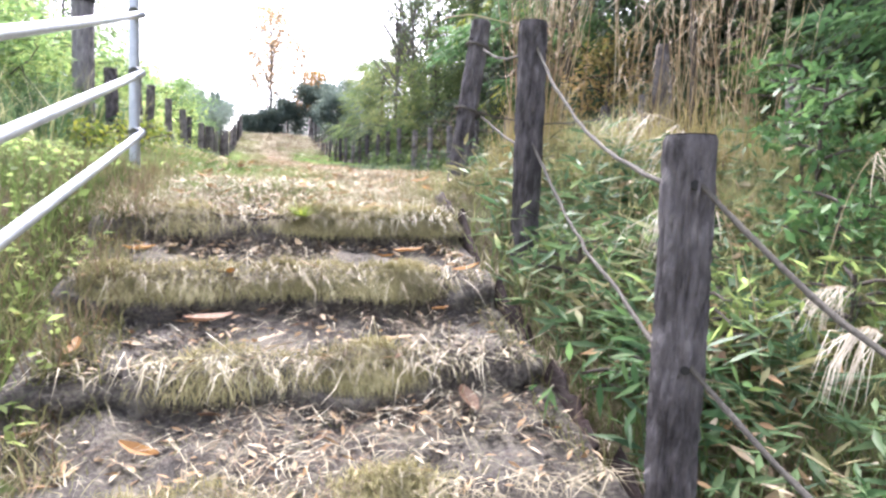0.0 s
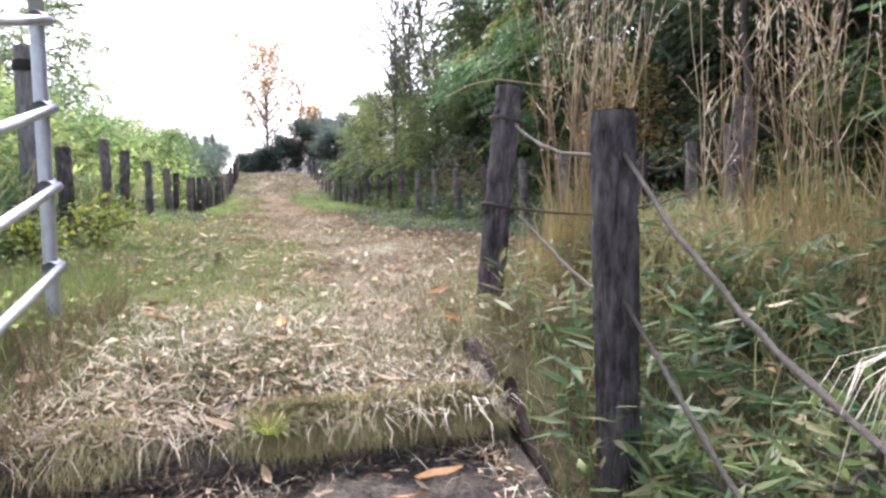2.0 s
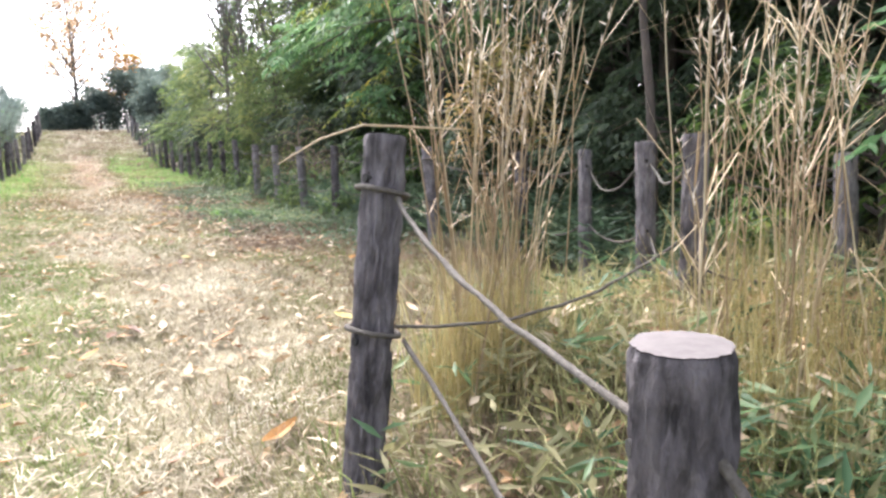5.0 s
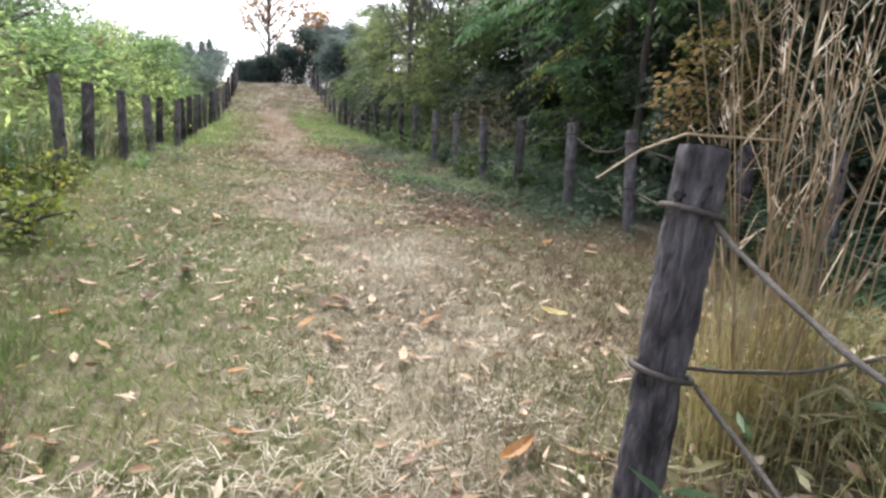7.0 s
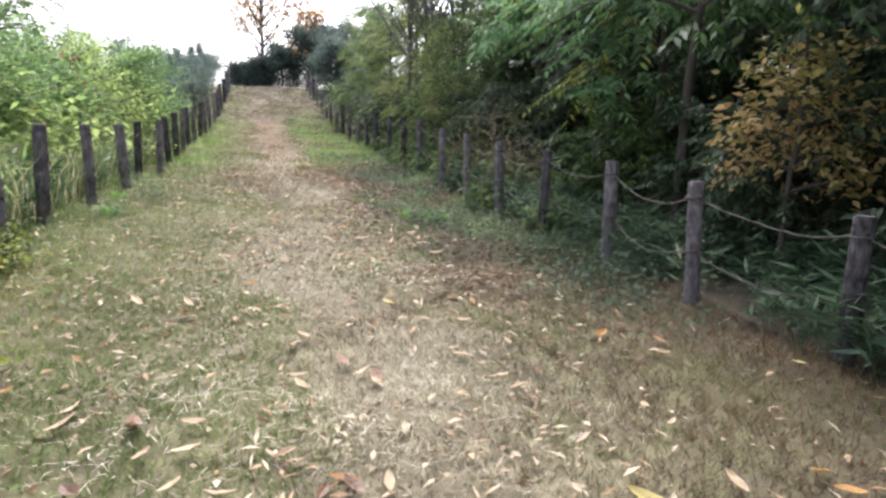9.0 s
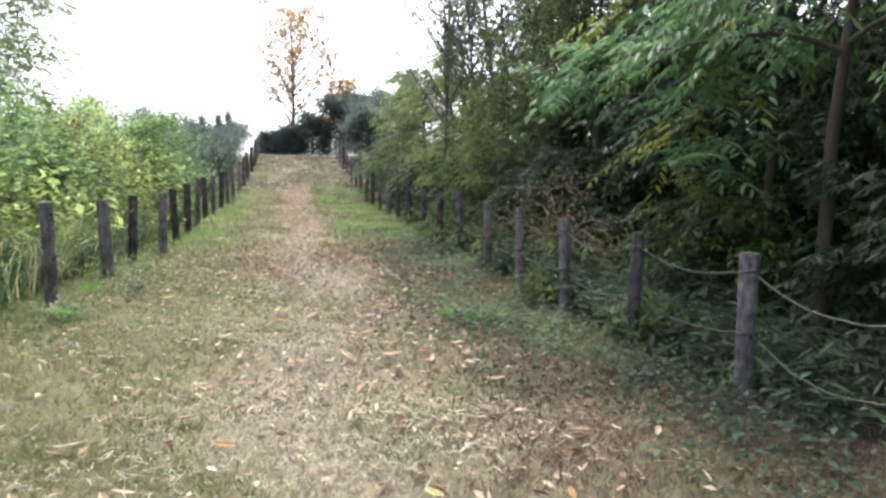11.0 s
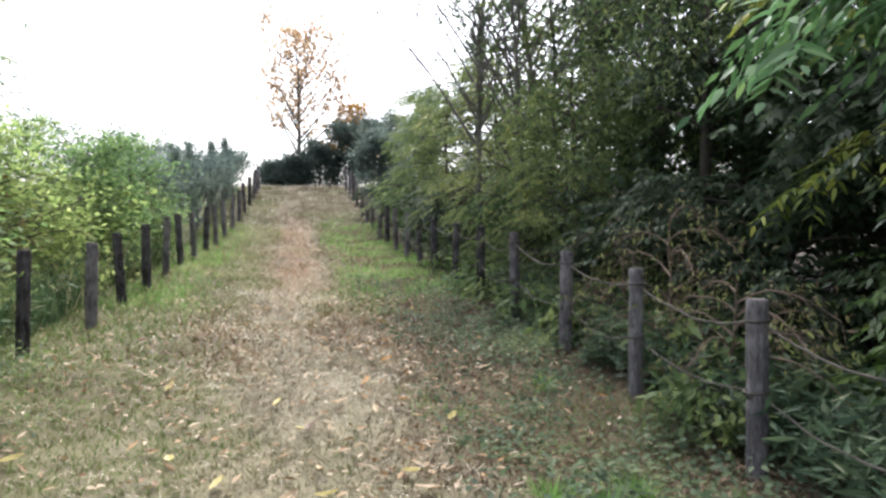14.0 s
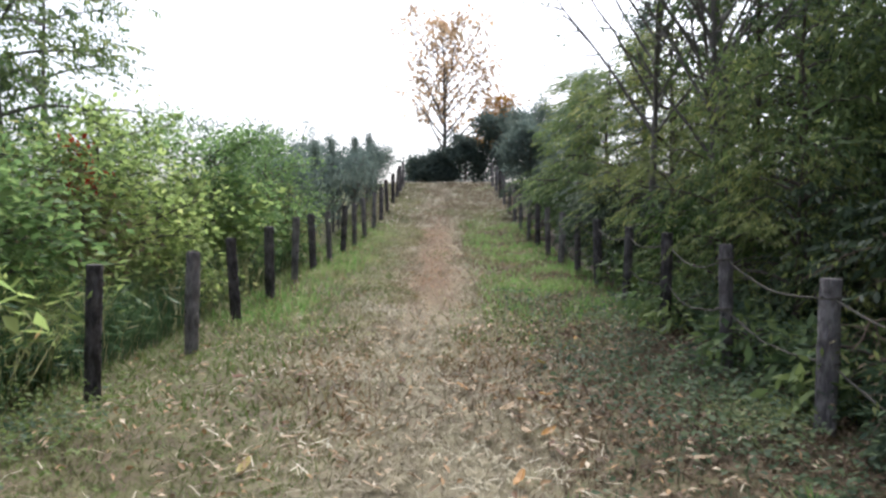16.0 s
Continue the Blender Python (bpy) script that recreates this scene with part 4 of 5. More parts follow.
# trees on the brow
tree("autumn_brow_tree", "sparse tall tree on the brow, thin rusty leaves paled for glare", (0.15, 41.0, 4.0), 8.2, 2.8, 0.2, 30, 2700, (0.24, 0.6), L_RUST, 77, 0.12, -0.1, 0.26, rise=1.0, bark=TWIG, twig_r=0.03)
tree("orange_brow_tree", "rounded orange-leaved tree on the brow", (3.0, 42.0, 4.0), 4.6, 1.3, 0.3, 14, 2600, (0.2, 0.6), L_ORANGE, 72, 0.1, 0.1, 0.3)
for k, (x, y, h, s) in enumerate([(2.6, 39.5, 3.3, 1.3), (1.2, 40.0, 2.2, 1.2), (3.9, 40.5, 3.6, 1.4), (0.0, 40.5, 1.5, 0.9), (-1.0, 41, 1.2, 0.7), (5.0, 37.5, 3.2, 1.5), (3.6, 35.0, 2.6, 1.2)]):
    tree("dark_bush", "dense dark evergreen bush on the brow, tinted for haze", at_ground(x, y), h, s, 0.05, 18, 6000, (0.16, 0.5), L_HAZE, 80 + k, 0.06, 0.1, 0.22, category="bush")
# open side: shrubs grown over with vines
VINES = [(-4.7, 8.8, 1.35, 1.1), (-4.5, 11.2, 1.6, 1.2), (-4.4, 13.8, 1.7, 1.2), (-4.2, 16.4, 1.8, 1.2), (-3.9, 19.0, 1.9, 1.2), (-6.4, 10.2, 1.9, 1.6), (-6.4, 13.6, 2.2, 1.7), (-6.2, 17.2, 2.3, 1.7), (-4.4, 6.4, 1.1, 1.0), (-6.8, 6.8, 1.5, 1.4), (-5.6, 20.6, 2.2, 1.6), (-3.7, 21.4, 1.9, 1.0)]
for k, (x, y, h, s) in enumerate([(a + 0.45, b, c * 1.12, d) for a, b, c, d in VINES]):
    tree("vine_shrub", "yellow-green shrub overgrown with broad vine leaves", at_ground(x, y), h * 1.08, s, 0.05, 20, 5200, (0.085, 0.55), (L_VINE, L_LUSH, L_LUSH)[k % 3], 100 + k, 0.03, 0.2, 0.17, category="shrub", taper=0.3, twigs=4, flat=0.45)
for k, (x, y, h, s) in enumerate([(-3.3, 23.3, 1.5, 0.8), (-3.1, 25.2, 1.5, 0.8), (-2.8, 27.2, 1.5, 0.8), (-2.6, 29.2, 1.4, 0.7), (-2.5, 31.5, 1.3, 0.7), (-2.4, 34, 1.2, 0.6), (-4.9, 25.0, 1.7, 1.1), (-4.6, 29.0, 1.6, 1.1)]):
    tree("thorny_bush", "dark grey-green thorny bush with upright shoots", at_ground(x, y), h, s, 0.05, 16, 3200, (0.1, 0.4), L_HAZE, 130 + k, 0.03, -0.2, 0.14, category="bush", rise=1.9, bark=TWIG, twigs=4)
CURTAIN = [(-3.15, 6.8, 0.85), (-3.1, 8.3, 1.0), (-3.2, 9.8, 1.1), (-3.1, 11.3, 1.2), (-3.2, 12.8, 1.25), (-3.05, 14.2, 1.3), (-3.1, 15.7, 1.35), (-3.0, 17.2, 1.4), (-2.95, 18.8, 1.4), (-2.95, 20.4, 1.4), (-2.9, 22.0, 1.35)]
cp = []
for k, (x, y, h) in enumerate([(a - 0.55, b, c * 1.15) for a, b, c in CURTAIN]):
    if k < 4:
        cp.append((tree("vine_tangle", ("tangle of broad yellow-green vine leaves on the fence", "tangle of pale green vine leaves on the fence", "tangle of green and browning vine leaves on the fence", "tangle of bright broad vine leaves on the fence")[k], at_ground(x, y), h, 0.5, 0.35, 16, (1100, 1500, 1200, 900)[k], ((0.085, 0.8), (0.075, 0.65), (0.08, 0.6), (0.085, 0.8))[k], (L_VINE, L_LUSH, L_TANGLE, L_VINE)[k], 220 + k, 0.015, 0.5, 0.15, flat=0.4, category="vine", taper=0.2, twigs=4, bark=TWIG, twig_r=0.005), h))
    else:
        src, h0 = cp[k % 4]
        copy_thing(src, Matrix.Identity(4)).matrix_basis = Matrix.Translation(at_ground(x, y)) @ Matrix.Rotation(k * 1.9, 4, "Z") @ Matrix.Scale(h / h0, 4)
for k, (x, y, h) in enumerate([(-3.0, 24.4, 2.5), (-2.85, 26.6, 2.7), (-2.65, 29.6, 2.5), (-2.5, 32.8, 2.4), (-3.5, 27.5, 2.6)]):
    tree("spiky_bush", "narrow dark bush with one pointed upright shoot", at_ground(x, y), h, 0.24, 0.05, 26, 1500, (0.1, 0.35), L_HAZE, 240 + k, 0.03, -0.3, 0.06, category="bush", rise=1.4, bark=TWIG, taper=0.95)
wp = []
for k, (x, y, h) in enumerate([(2.35, 9.0, 0.42), (2.75, 10.0, 0.6), (2.3, 10.9, 0.4), (2.8, 11.8, 0.65), (2.2, 12.3, 0.35), (2.65, 13.2, 0.6), (2.25, 14.2, 0.5), (2.75, 15.0, 0.7), (2.3, 15.8, 0.5), (2.7, 16.8, 0.65), (2.75, 7.6, 0.5), (2.75, 18.2, 0.6), (2.7, 19.8, 0.6), (2.65, 21.6, 0.6)]):
    x, h = x + 0.32, h * 0.75
    if k < 3:
        wp.append((tree("fence_weed", ("bushy green weed with broad leaves at the fence foot", "tall grey-green weed behind the fence ropes", "low yellow-green weed at the fence foot")[k], at_ground(x, y), h, 0.42, 0.06, 14, 560, (0.1, 0.42), (L_HEDGE, L_BLUE, L_HEDGE)[k], 260 + k, 0.007, 0.4, 0.09, category="weed", taper=0.3, twig_r=0.004), h))
        tagged(wp[-1][0], group="fence weeds")
    else:
        src, h0 = wp[k % 3]
        copy_thing(src, Matrix.Identity(4)).matrix_basis = Matrix.Translation(at_ground(x, y)) @ Matrix.Rotation(k * 2.3, 4, "Z") @ Matrix.Scale(h / h0, 4)
tree("open_side_tree", "airy tree with small green leaves beyond the fence", at_ground(-5.5, 17.4), 5.6, 1.9, 0.12, 30, 9500, (0.12, 0.34), L_HEDGE, 151, 0.07, 0.35, 0.17, 4, bark=TWIG, twigs=5)
tree("open_side_tree", "bushy light green tree beyond the fence", at_ground(-5.7, 14.6), 4.2, 1.6, 0.1, 24, 7000, (0.1, 0.36), L_HEDGE, 152, 0.05, 0.35, 0.17, 3, bark=TWIG, twigs=5)
tree("open_side_tree", "light airy tree with green leaves beyond the fence", at_ground(-7.0, 20.6), 6.4, 2.0, 0.25, 20, 3600, (0.13, 0.4), L_MID, 153, 0.06, 0.3, 0.2, bark=TWIG)
tree("red_sapling", "thin sapling with red autumn leaves among the shrubs", at_ground(-3.75, 15.9), 2.1, 0.22, 0.7, 7, 110, (0.09, 0.5), L_RED, 155, 0.015, 0.3, 0.08, bark=TWIG)
tree("red_sapling", "thin sapling with red autumn leaves among the shrubs", at_ground(-4.5, 13.2), 2.2, 0.35, 0.6, 7, 160, (0.09, 0.5), L_RED, 154, 0.015, 0.3, 0.08, bark=TWIG)


# ---- undergrowth, grass and litter ----
def scatter(n, x0, x1, y0, y1, rng, keep=None):
    x, y = rng.uniform(x0, x1, n), rng.uniform(y0, y1, n)
    if keep is not None:
        k = keep(x, y) > rng.uniform(0, 1, n)
        x, y = x[k], y[k]
    return x, y


def patchy(x, y, s=1.3, seed=0.0):
    return 0.5 + 0.25 * (np.sin(x * s + 1.7 * np.sin(y * s * 0.7 + seed)) + np.sin(y * s * 1.3 + 1.1 * np.sin(x * s * 1.9 + seed)))


def grass(name, label, x, y, height, width, mat, rng, lean=0.5, flop=0.6, sink=0.01):
    n = len(x)
    base = np.stack([x, y, surface(x, y) - sink], -1)
    way = unit(np.stack([rng.normal(0, lean, n), rng.normal(0, lean, n), np.ones(n)], -1))
    bend = unit(rng.normal(0, 1, (n, 3)) * [1, 1, 0]) * flop * rng.uniform(0.3, 1.4, n)[:, None]
    v, f = blade_mesh(base, way, height * rng.uniform(0.5, 1.3, n), width, bend, rng)
    return tagged(shaped(name, v, f, mat), label, "grass", kind="stuff")


def turf(name, label, x, y, height, width, mat, rng, lean=0.9):
    """Short mown blades, one face each."""
    n = len(x)
    base = np.stack([x, y, surface(x, y) - 0.006], -1)
    way = unit(np.stack([rng.normal(0, lean, n), rng.normal(0, lean, n), rng.uniform(0.5, 1.0, n)], -1))
    a = rng.uniform(0, 2 * math.pi, n)
    side = np.stack([np.cos(a), np.sin(a), np.zeros(n)], -1) * (width * rng.uniform(0.6, 1.4, n))[:, None] / 2
    v = np.stack([base - side, base + side, base + way * (height * rng.uniform(0.4, 1.4, n))[:, None]], 1).reshape(-1, 3)
    return tagged(shaped(name, v, np.arange(3 * n).reshape(-1, 3), mat), label, "grass", kind="stuff")


def straw(name, label, x, y, length, width, mat, rng, lift=0.12):
    n = len(x)
    base = np.stack([x, y, surface(x, y) + rng.uniform(0.012, 0.045, n)], -1)
    a = rng.uniform(0, 2 * math.pi, n)
    way = np.stack([np.cos(a), np.sin(a), rng.normal(lift, lift, n)], -1)
    bend = rng.normal(0, 0.3, (n, 3)) - [0, 0, lift * 1.5]
    v, f = blade_mesh(base, unit(way), length * rng.uniform(0.5, 1.5, n), width, bend, rng)
    return tagged(shaped(name, v, f, mat), label, "straw", kind="stuff")


rng = np.random.default_rng(21)
path_mid = lambda x, y: np.clip(1.05 - np.abs(x + 0.15) * np.where(x > 0, 0.75, 0.5), 0.05, 1) * np.clip(1.5 * (patchy(x, y, 2.1, 2.0) + 0.5 * patchy(x, y, 6.3, 1.0) - 0.35), 0.06, 1)
x, y = scatter(26000, -2.6, 2.6, 2.0, 13, rng, lambda x, y: np.clip(np.abs(x + 0.1) * 0.9 - 0.1, 0.12, 1) * np.clip(1.8 * (patchy(x, y, 1.7, 9.0) - 0.15), 0.1, 1))
straw("brown_straw", "dead brown grass matted over the path sides", x, y, 0.07, 0.0055, G_BROWN, rng, 0.2)
x, y = scatter(20000, -2.4, 2.4, 13, 34, rng, lambda x, y: np.clip(1.15 - np.abs(np.abs(x) - 0.9) * 0.6, 0.1, 1) * np.clip(1.8 * (patchy(x, y, 1.2, 9.0) - 0.15), 0.1, 1))
straw("brown_straw", "dead brown grass matted over the upper path", x, y, 0.11, 0.011, G_BROWN, rng, 0.2)
x, y = scatter(16000, -2.2, 2.2, 15, 36, rng, lambda x, y: np.clip(np.abs(x) * 1.4 - 0.3, 0.1, 1) * np.clip(1.8 * (patchy(x, y, 1.3, 5.0) - 0.1), 0.15, 1))
straw("olive_straw", "half-dry olive grass matted over the upper path", x, y, 0.12, 0.012, G_PALE, rng, 0.25)
x, y = scatter(46000, -2.6, 2.6, 1.8, 12, rng, path_mid)
straw("straw_litter", "pale dry straw strewn over the trodden path", x, y, 0.085, 0.0045, G_STRAW, rng)
x, y = scatter(8000, -2.6, 2.6, 1.9, 16, rng, lambda x, y: np.clip(1.1 - np.abs(x) * 0.25 - 0.4 * np.clip(x - 0.4, 0, 1), 0, 1) * np.clip(1.3 - y * 0.06, 0.2, 1) * np.clip(patchy(x, y, 2.4, 7) * 1.6, 0.1, 1))
n = len(x)
a = rng.uniform(0, 2 * math.pi, n)
v, f = leaf_mesh(np.stack([x, y, surface(x, y) + rng.uniform(0.015, 0.045, n)], -1), np.stack([np.cos(a), np.sin(a), rng.normal(0.05, 0.25, n)], -1), rng.uniform(0.03, 0.11, n), rng.uniform(0.012, 0.034, n), rng, 0.25)
tagged(shaped("leaf_litter", v, f, LITTER), "small dry leaves and bits strewn over the path", "leaf litter", kind="stuff")
x, y = scatter(26000, -2.4, 2.5, 12, 30, rng, lambda x, y: path_mid(x, y) * np.where((np.abs(x - 0.03) < 0.42 + 0.1 * np.sin(y * 1.3)) & (y > 15.8), 0.05, 1.0))
straw("straw_litter", "pale dry straw strewn over the upper path", x, y, 0.13, 0.009, G_STRAW, rng)
x, y = scatter(16000, -2.3, 2.4, 27, 40, rng, lambda x, y: np.clip((y - 26) * 0.25, 0, 1) * np.clip(0.4 + patchy(x, y, 0.9, 2), 0.2, 1))
straw("straw_litter", "pale dry grass over the brow of the path", x, y, 0.2, 0.022, G_STRAW, rng, 0.25)
x, y = scatter(6500, -2.2, 2.3, 10.5, 24, rng, lambda x, y: np.clip(1.8 * patchy(x, y, 1.6, 4) - 0.5, 0.05, 1) * np.clip(1.2 - np.abs(x) * 0.35, 0.2, 1))
n = len(x)
a = rng.uniform(0, 2 * math.pi, n)
v, f = leaf_mesh(np.stack([x, y, surface(x, y) + rng.uniform(0.03, 0.09, n)], -1), np.stack([np.cos(a), np.sin(a), rng.normal(0.1, 0.35, n)], -1), rng.uniform(0.03, 0.09, n), rng.uniform(0.012, 0.034, n), rng, 0.3)
tagged(shaped("leaf_litter", v, f, LITTER), "dry curled leaves strewn over the upper path", "leaf litter", kind="stuff")
x, y = scatter(16000, 0.9, 2.7, 7.5, 18, rng, lambda x, y: np.clip((x - 0.9) * 1.2, 0, 1) * np.clip(1.6 * patchy(x, y, 2.3, 3) - 0.2, 0.15, 1))
straw("brown_straw", "dead brown grass along the wooded fence", x, y, 0.09, 0.007, G_BROWN, rng, 0.3)
x, y = scatter(6000, 0.6, 2.7, 6.5, 18, rng, lambda x, y: np.clip((x - 0.5) * 0.8, 0, 1) * np.clip(1.8 * patchy(x, y, 2.0, 6) - 0.4, 0.08, 1))
n = len(x)
a = rng.uniform(0, 2 * math.pi, n)
v, f = leaf_mesh(np.stack([x, y, surface(x, y) + rng.uniform(0.015, 0.05, n)], -1), np.stack([np.cos(a), np.sin(a), rng.normal(0.05, 0.3, n)], -1), rng.uniform(0.03, 0.1, n), rng.uniform(0.012, 0.035, n), rng, 0.25)
tagged(shaped("leaf_litter", v, f, G_BROWN), "brown dry leaves gathered along the wooded fence", "leaf litter", kind="stuff")
x, y = scatter(13000, STAIR_X0 - 0.25, STAIR_X1 + 0.1, -1.8, 2.5, rng, lambda x, y: np.clip(2.0 * (patchy(x, y, 4.1, 3) - 0.25), 0.08, 1))
straw("straw_litter", "dry straw and roots lying on the steps", x[::2], y[::2], 0.1, 0.0034, G_STRAW, rng, 0.2)
straw("brown_straw", "dull brown straw and roots lying on the steps", x[1::2], y[1::2], 0.1, 0.0034, G_BROWN, rng, 0.25)
# turf: which growth stands where, from drifts and the distance to the trodden line
def sward(n, y0, y1, height, width, where):
    x, y = scatter(n, -2.75, 2.6, y0, y1, rng)
    off = np.abs(x + 0.15 + 0.25 * np.sin(y * 0.9))
    bare = (y > 15.8) & (np.abs(x - 0.03) < 0.4 + 0.1 * np.sin(y * 1.7)) & (y < 29) & (rng.uniform(0, 1, len(x)) < 0.7)
    x, y, off = x[~bare], y[~bare], off[~bare]
    d1, d2, d3 = patchy(x, y, 1.25, 3.0), patchy(x, y, 2.9, 8.0), rng.uniform(0, 1, len(x))
    pale = 0.55 * np.exp(-(off / 0.6) ** 2) + 0.35 * d1 + 0.35 * d2 + 0.4 * d3 - 0.1 * off
    rust = 0.36 * np.exp(-((y - 13.5) / 2.6) ** 2) * np.clip(1.6 - off, 0, 1) + 0.3 * patchy(x, y, 1.1, 2.0) + 0.35 * d3 + 0.3 * smooth(0.7, 1.6, x) * smooth(7.0, 4.5, y) + 0.16 * np.exp(-((y - 12.3) / 3.0) ** 2)
    brown = 0.5 * patchy(x, y, 0.8, 1.0) + 0.3 * d2 + 0.4 * d3 + 0.22 * np.clip(x, -1.4, 1.2)
    green = d3 + 0.2 * off + 0.6 * (patchy(x, y, 1.0, 5.0) - 0.5) + 0.16 * np.clip(-x, -1.2, 1.5) * smooth(10.0, 7.0, y)
    kind = np.where(pale > 0.86, 0, np.where(rust > 0.72, 4, np.where(brown > 0.72, 2, np.where(green > 0.68, 3, 1))))
    for q, (mat, tall, word) in enumerate(((G_STRAW, 0.9, "pale dry"), (G_OLIVE, 1.0, "half-dry olive"), (G_BROWN, 1.0, "dead brown"), (G_GREEN, 1.05, "green"), (G_RUST, 1.0, "rusty dead"))):
        m = kind == q
        turf("turf", word + " mown turf " + where, x[m], y[m], height * tall, width, mat, rng)


sward(160000, 1.75, 7.5, 0.07, 0.006, "on the lower path")
sward(110000, 7.5, 13.0, 0.06, 0.0075, "on the trodden path")
sward(110000, 13.0, 37, 0.1, 0.016, "on the upper path")
verge = lambda x, y: np.clip((np.where(x > 0, x - 0.5, -x - 1.1)) * 1.6, 0, 1) * np.clip(patchy(x, y, 0.9, 4) * 1.5, 0.3, 1) * np.clip(2.2 * patchy(x, y, 2.7, 1) - 0.3, 0.1, 1) * np.clip((y - np.where(x > 0, 15.6, 15.2)) * 0.7, 0, 1) * np.clip((29 - y) * 0.3, 0.1, 1)
x, y = scatter(72000, -2.5, 2.5, 14.4, 30, rng, verge)
fresh = rng.uniform(0, 1, len(x)) < np.where(x > 0, 0.75, 0.55)
grass("green_grass", "fresh green grass on the path verges", x[fresh], y[fresh], 0.16, 0.014, G_BRIGHT, rng, 0.7, 0.8)
grass("dull_grass", "half-dry grass among the green on the path verges", x[~fresh], y[~fresh], 0.13, 0.013, G_PALE, rng, 0.7, 0.8)
x, y = scatter(26000, -3.2, 3.2, 3.4, 12, rng, lambda x, y: np.clip((np.abs(x + 0.05) - 1.7) * 1.4, 0, 1) * patchy(x, y, 1.4, 3))
grass("green_grass", "green grass growing along the fence foot", x, y, 0.12, 0.006, G_GREEN, rng, 0.6, 0.8)
# rough meadow beyond the open side and below the steps
x, y = scatter(13000, -15, -3.3, -9, 36, rng, lambda x, y: np.clip(0.3 + patchy(x, y, 0.5, 2), 0, 1) * np.clip((x + 15) * 0.25, 0, 1))
grass("meadow_grass", "rough olive meadow grass beyond the open side", x, y, 0.45, 0.03, G_PALE, rng, 0.4, 0.7)
x, y = scatter(15000, -15, -3.3, -9, 36, rng, lambda x, y: np.clip(1.2 - patchy(x, y, 0.5, 2), 0, 1) * np.clip((x + 15) * 0.25, 0, 1))
grass("meadow_grass", "rough green meadow grass beyond the open side", x, y, 0.42, 0.03, G_GREEN, rng, 0.4, 0.7)
x, y = scatter(9000, -3.6, 4.5, -8, -1.9, rng, lambda x, y: np.clip(0.3 + patchy(x, y, 0.9, 2), 0, 1) * ((x < STAIR_X0) | (x > STAIR_X1) | (y < -2.6)))
grass("meadow_grass", "rough grass below the steps", x, y, 0.25, 0.014, G_OLIVE, rng, 0.5, 0.8)
# low broad-leaved ground cover
def cover(label, x, y, size, mat):
    n = len(x)
    a = rng.uniform(0, 2 * math.pi, n)
    P = np.stack([x, y, surface(x, y) + rng.uniform(0.01, 0.1, n) * (1 + 1.2 * np.clip(np.abs(x) - 1.6, 0, 1))], -1)
    ln = size * rng.uniform(0.5, 1.3, n)
    v, f = leaf_mesh(P, np.stack([np.cos(a), np.sin(a), rng.normal(0.1, 0.35, n)], -1), ln, ln * 0.55, rng)
    return tagged(shaped("ground_cover", v, f, mat), label, "ground cover", kind="stuff")


x, y = scatter(34000, 0.5, 2.8, 5.5, 18, rng, lambda x, y: np.clip((x - 0.7) * 0.7 - 0.4 * (y < 8), 0, 1) * np.clip((patchy(x, y, 1.5, 2.5) - 0.3) * 2.2, 0.1, 1))
cover("low green ground cover along the wooded fence", x, y, 0.055, L_BLUE)
x, y = scatter(15000, 0.7, 2.9, 7.5, 18, rng, lambda x, y: np.clip((x - 0.7) * 0.7, 0, 1) * np.clip((patchy(x, y, 1.8, 6.5) - 0.35) * 2.2, 0.08, 1))
grass("edge_grass", "dull green grass and weeds along the wooded fence", x, y, 0.11, 0.01, L_BLUE, rng, 0.8, 0.9)
x, y = scatter(7000, 0.6, 2.4, 8, 16, rng, lambda x, y: np.clip((patchy(x, y, 2.6, 1.5) - 0.72) * 5, 0, 1))
grass("green_grass", "small fresh green grass clumps on the path side", x, y, 0.1, 0.008, G_BRIGHT, rng, 0.8, 0.8)
x, y = scatter(14000, -3.0, -0.8, 3.5, 15, rng, lambda x, y: np.clip((-x - 1.2) * 0.9, 0, 1) * np.clip((patchy(x, y, 1.3, 5.5) - 0.4) * 2.2, 0, 1))
cover("low green ground cover along the open fence", x, y, 0.045, G_GREEN)
x, y = scatter(5200, -3.0, STAIR_X0 + 0.05, -1.5, 3.2, rng, lambda x, y: np.clip(1.8 * patchy(x, y, 2.1, 4) - 0.5, 0, 1))
cover("pale green creeping leaves on the bank by the handrail", x, y, 0.05, L_VINE)
x, y = scatter(6500, -3.8, -2.7, 4.5, 24, rng, lambda x, y: np.clip(2 * patchy(x, y, 1.9, 3) - 0.4, 0.1, 1))
grass("rank_grass", "tall pale grass behind the open-side fence", x, y, 0.75, 0.011, G_PALE, rng, 0.35, 0.8)
x, y = scatter(7000, -3.9, -2.7, 4.5, 22, rng)
grass("rank_grass", "tall green grass behind the open-side fence", x, y, 0.7, 0.01, L_SASA, rng, 0.35, 0.8)
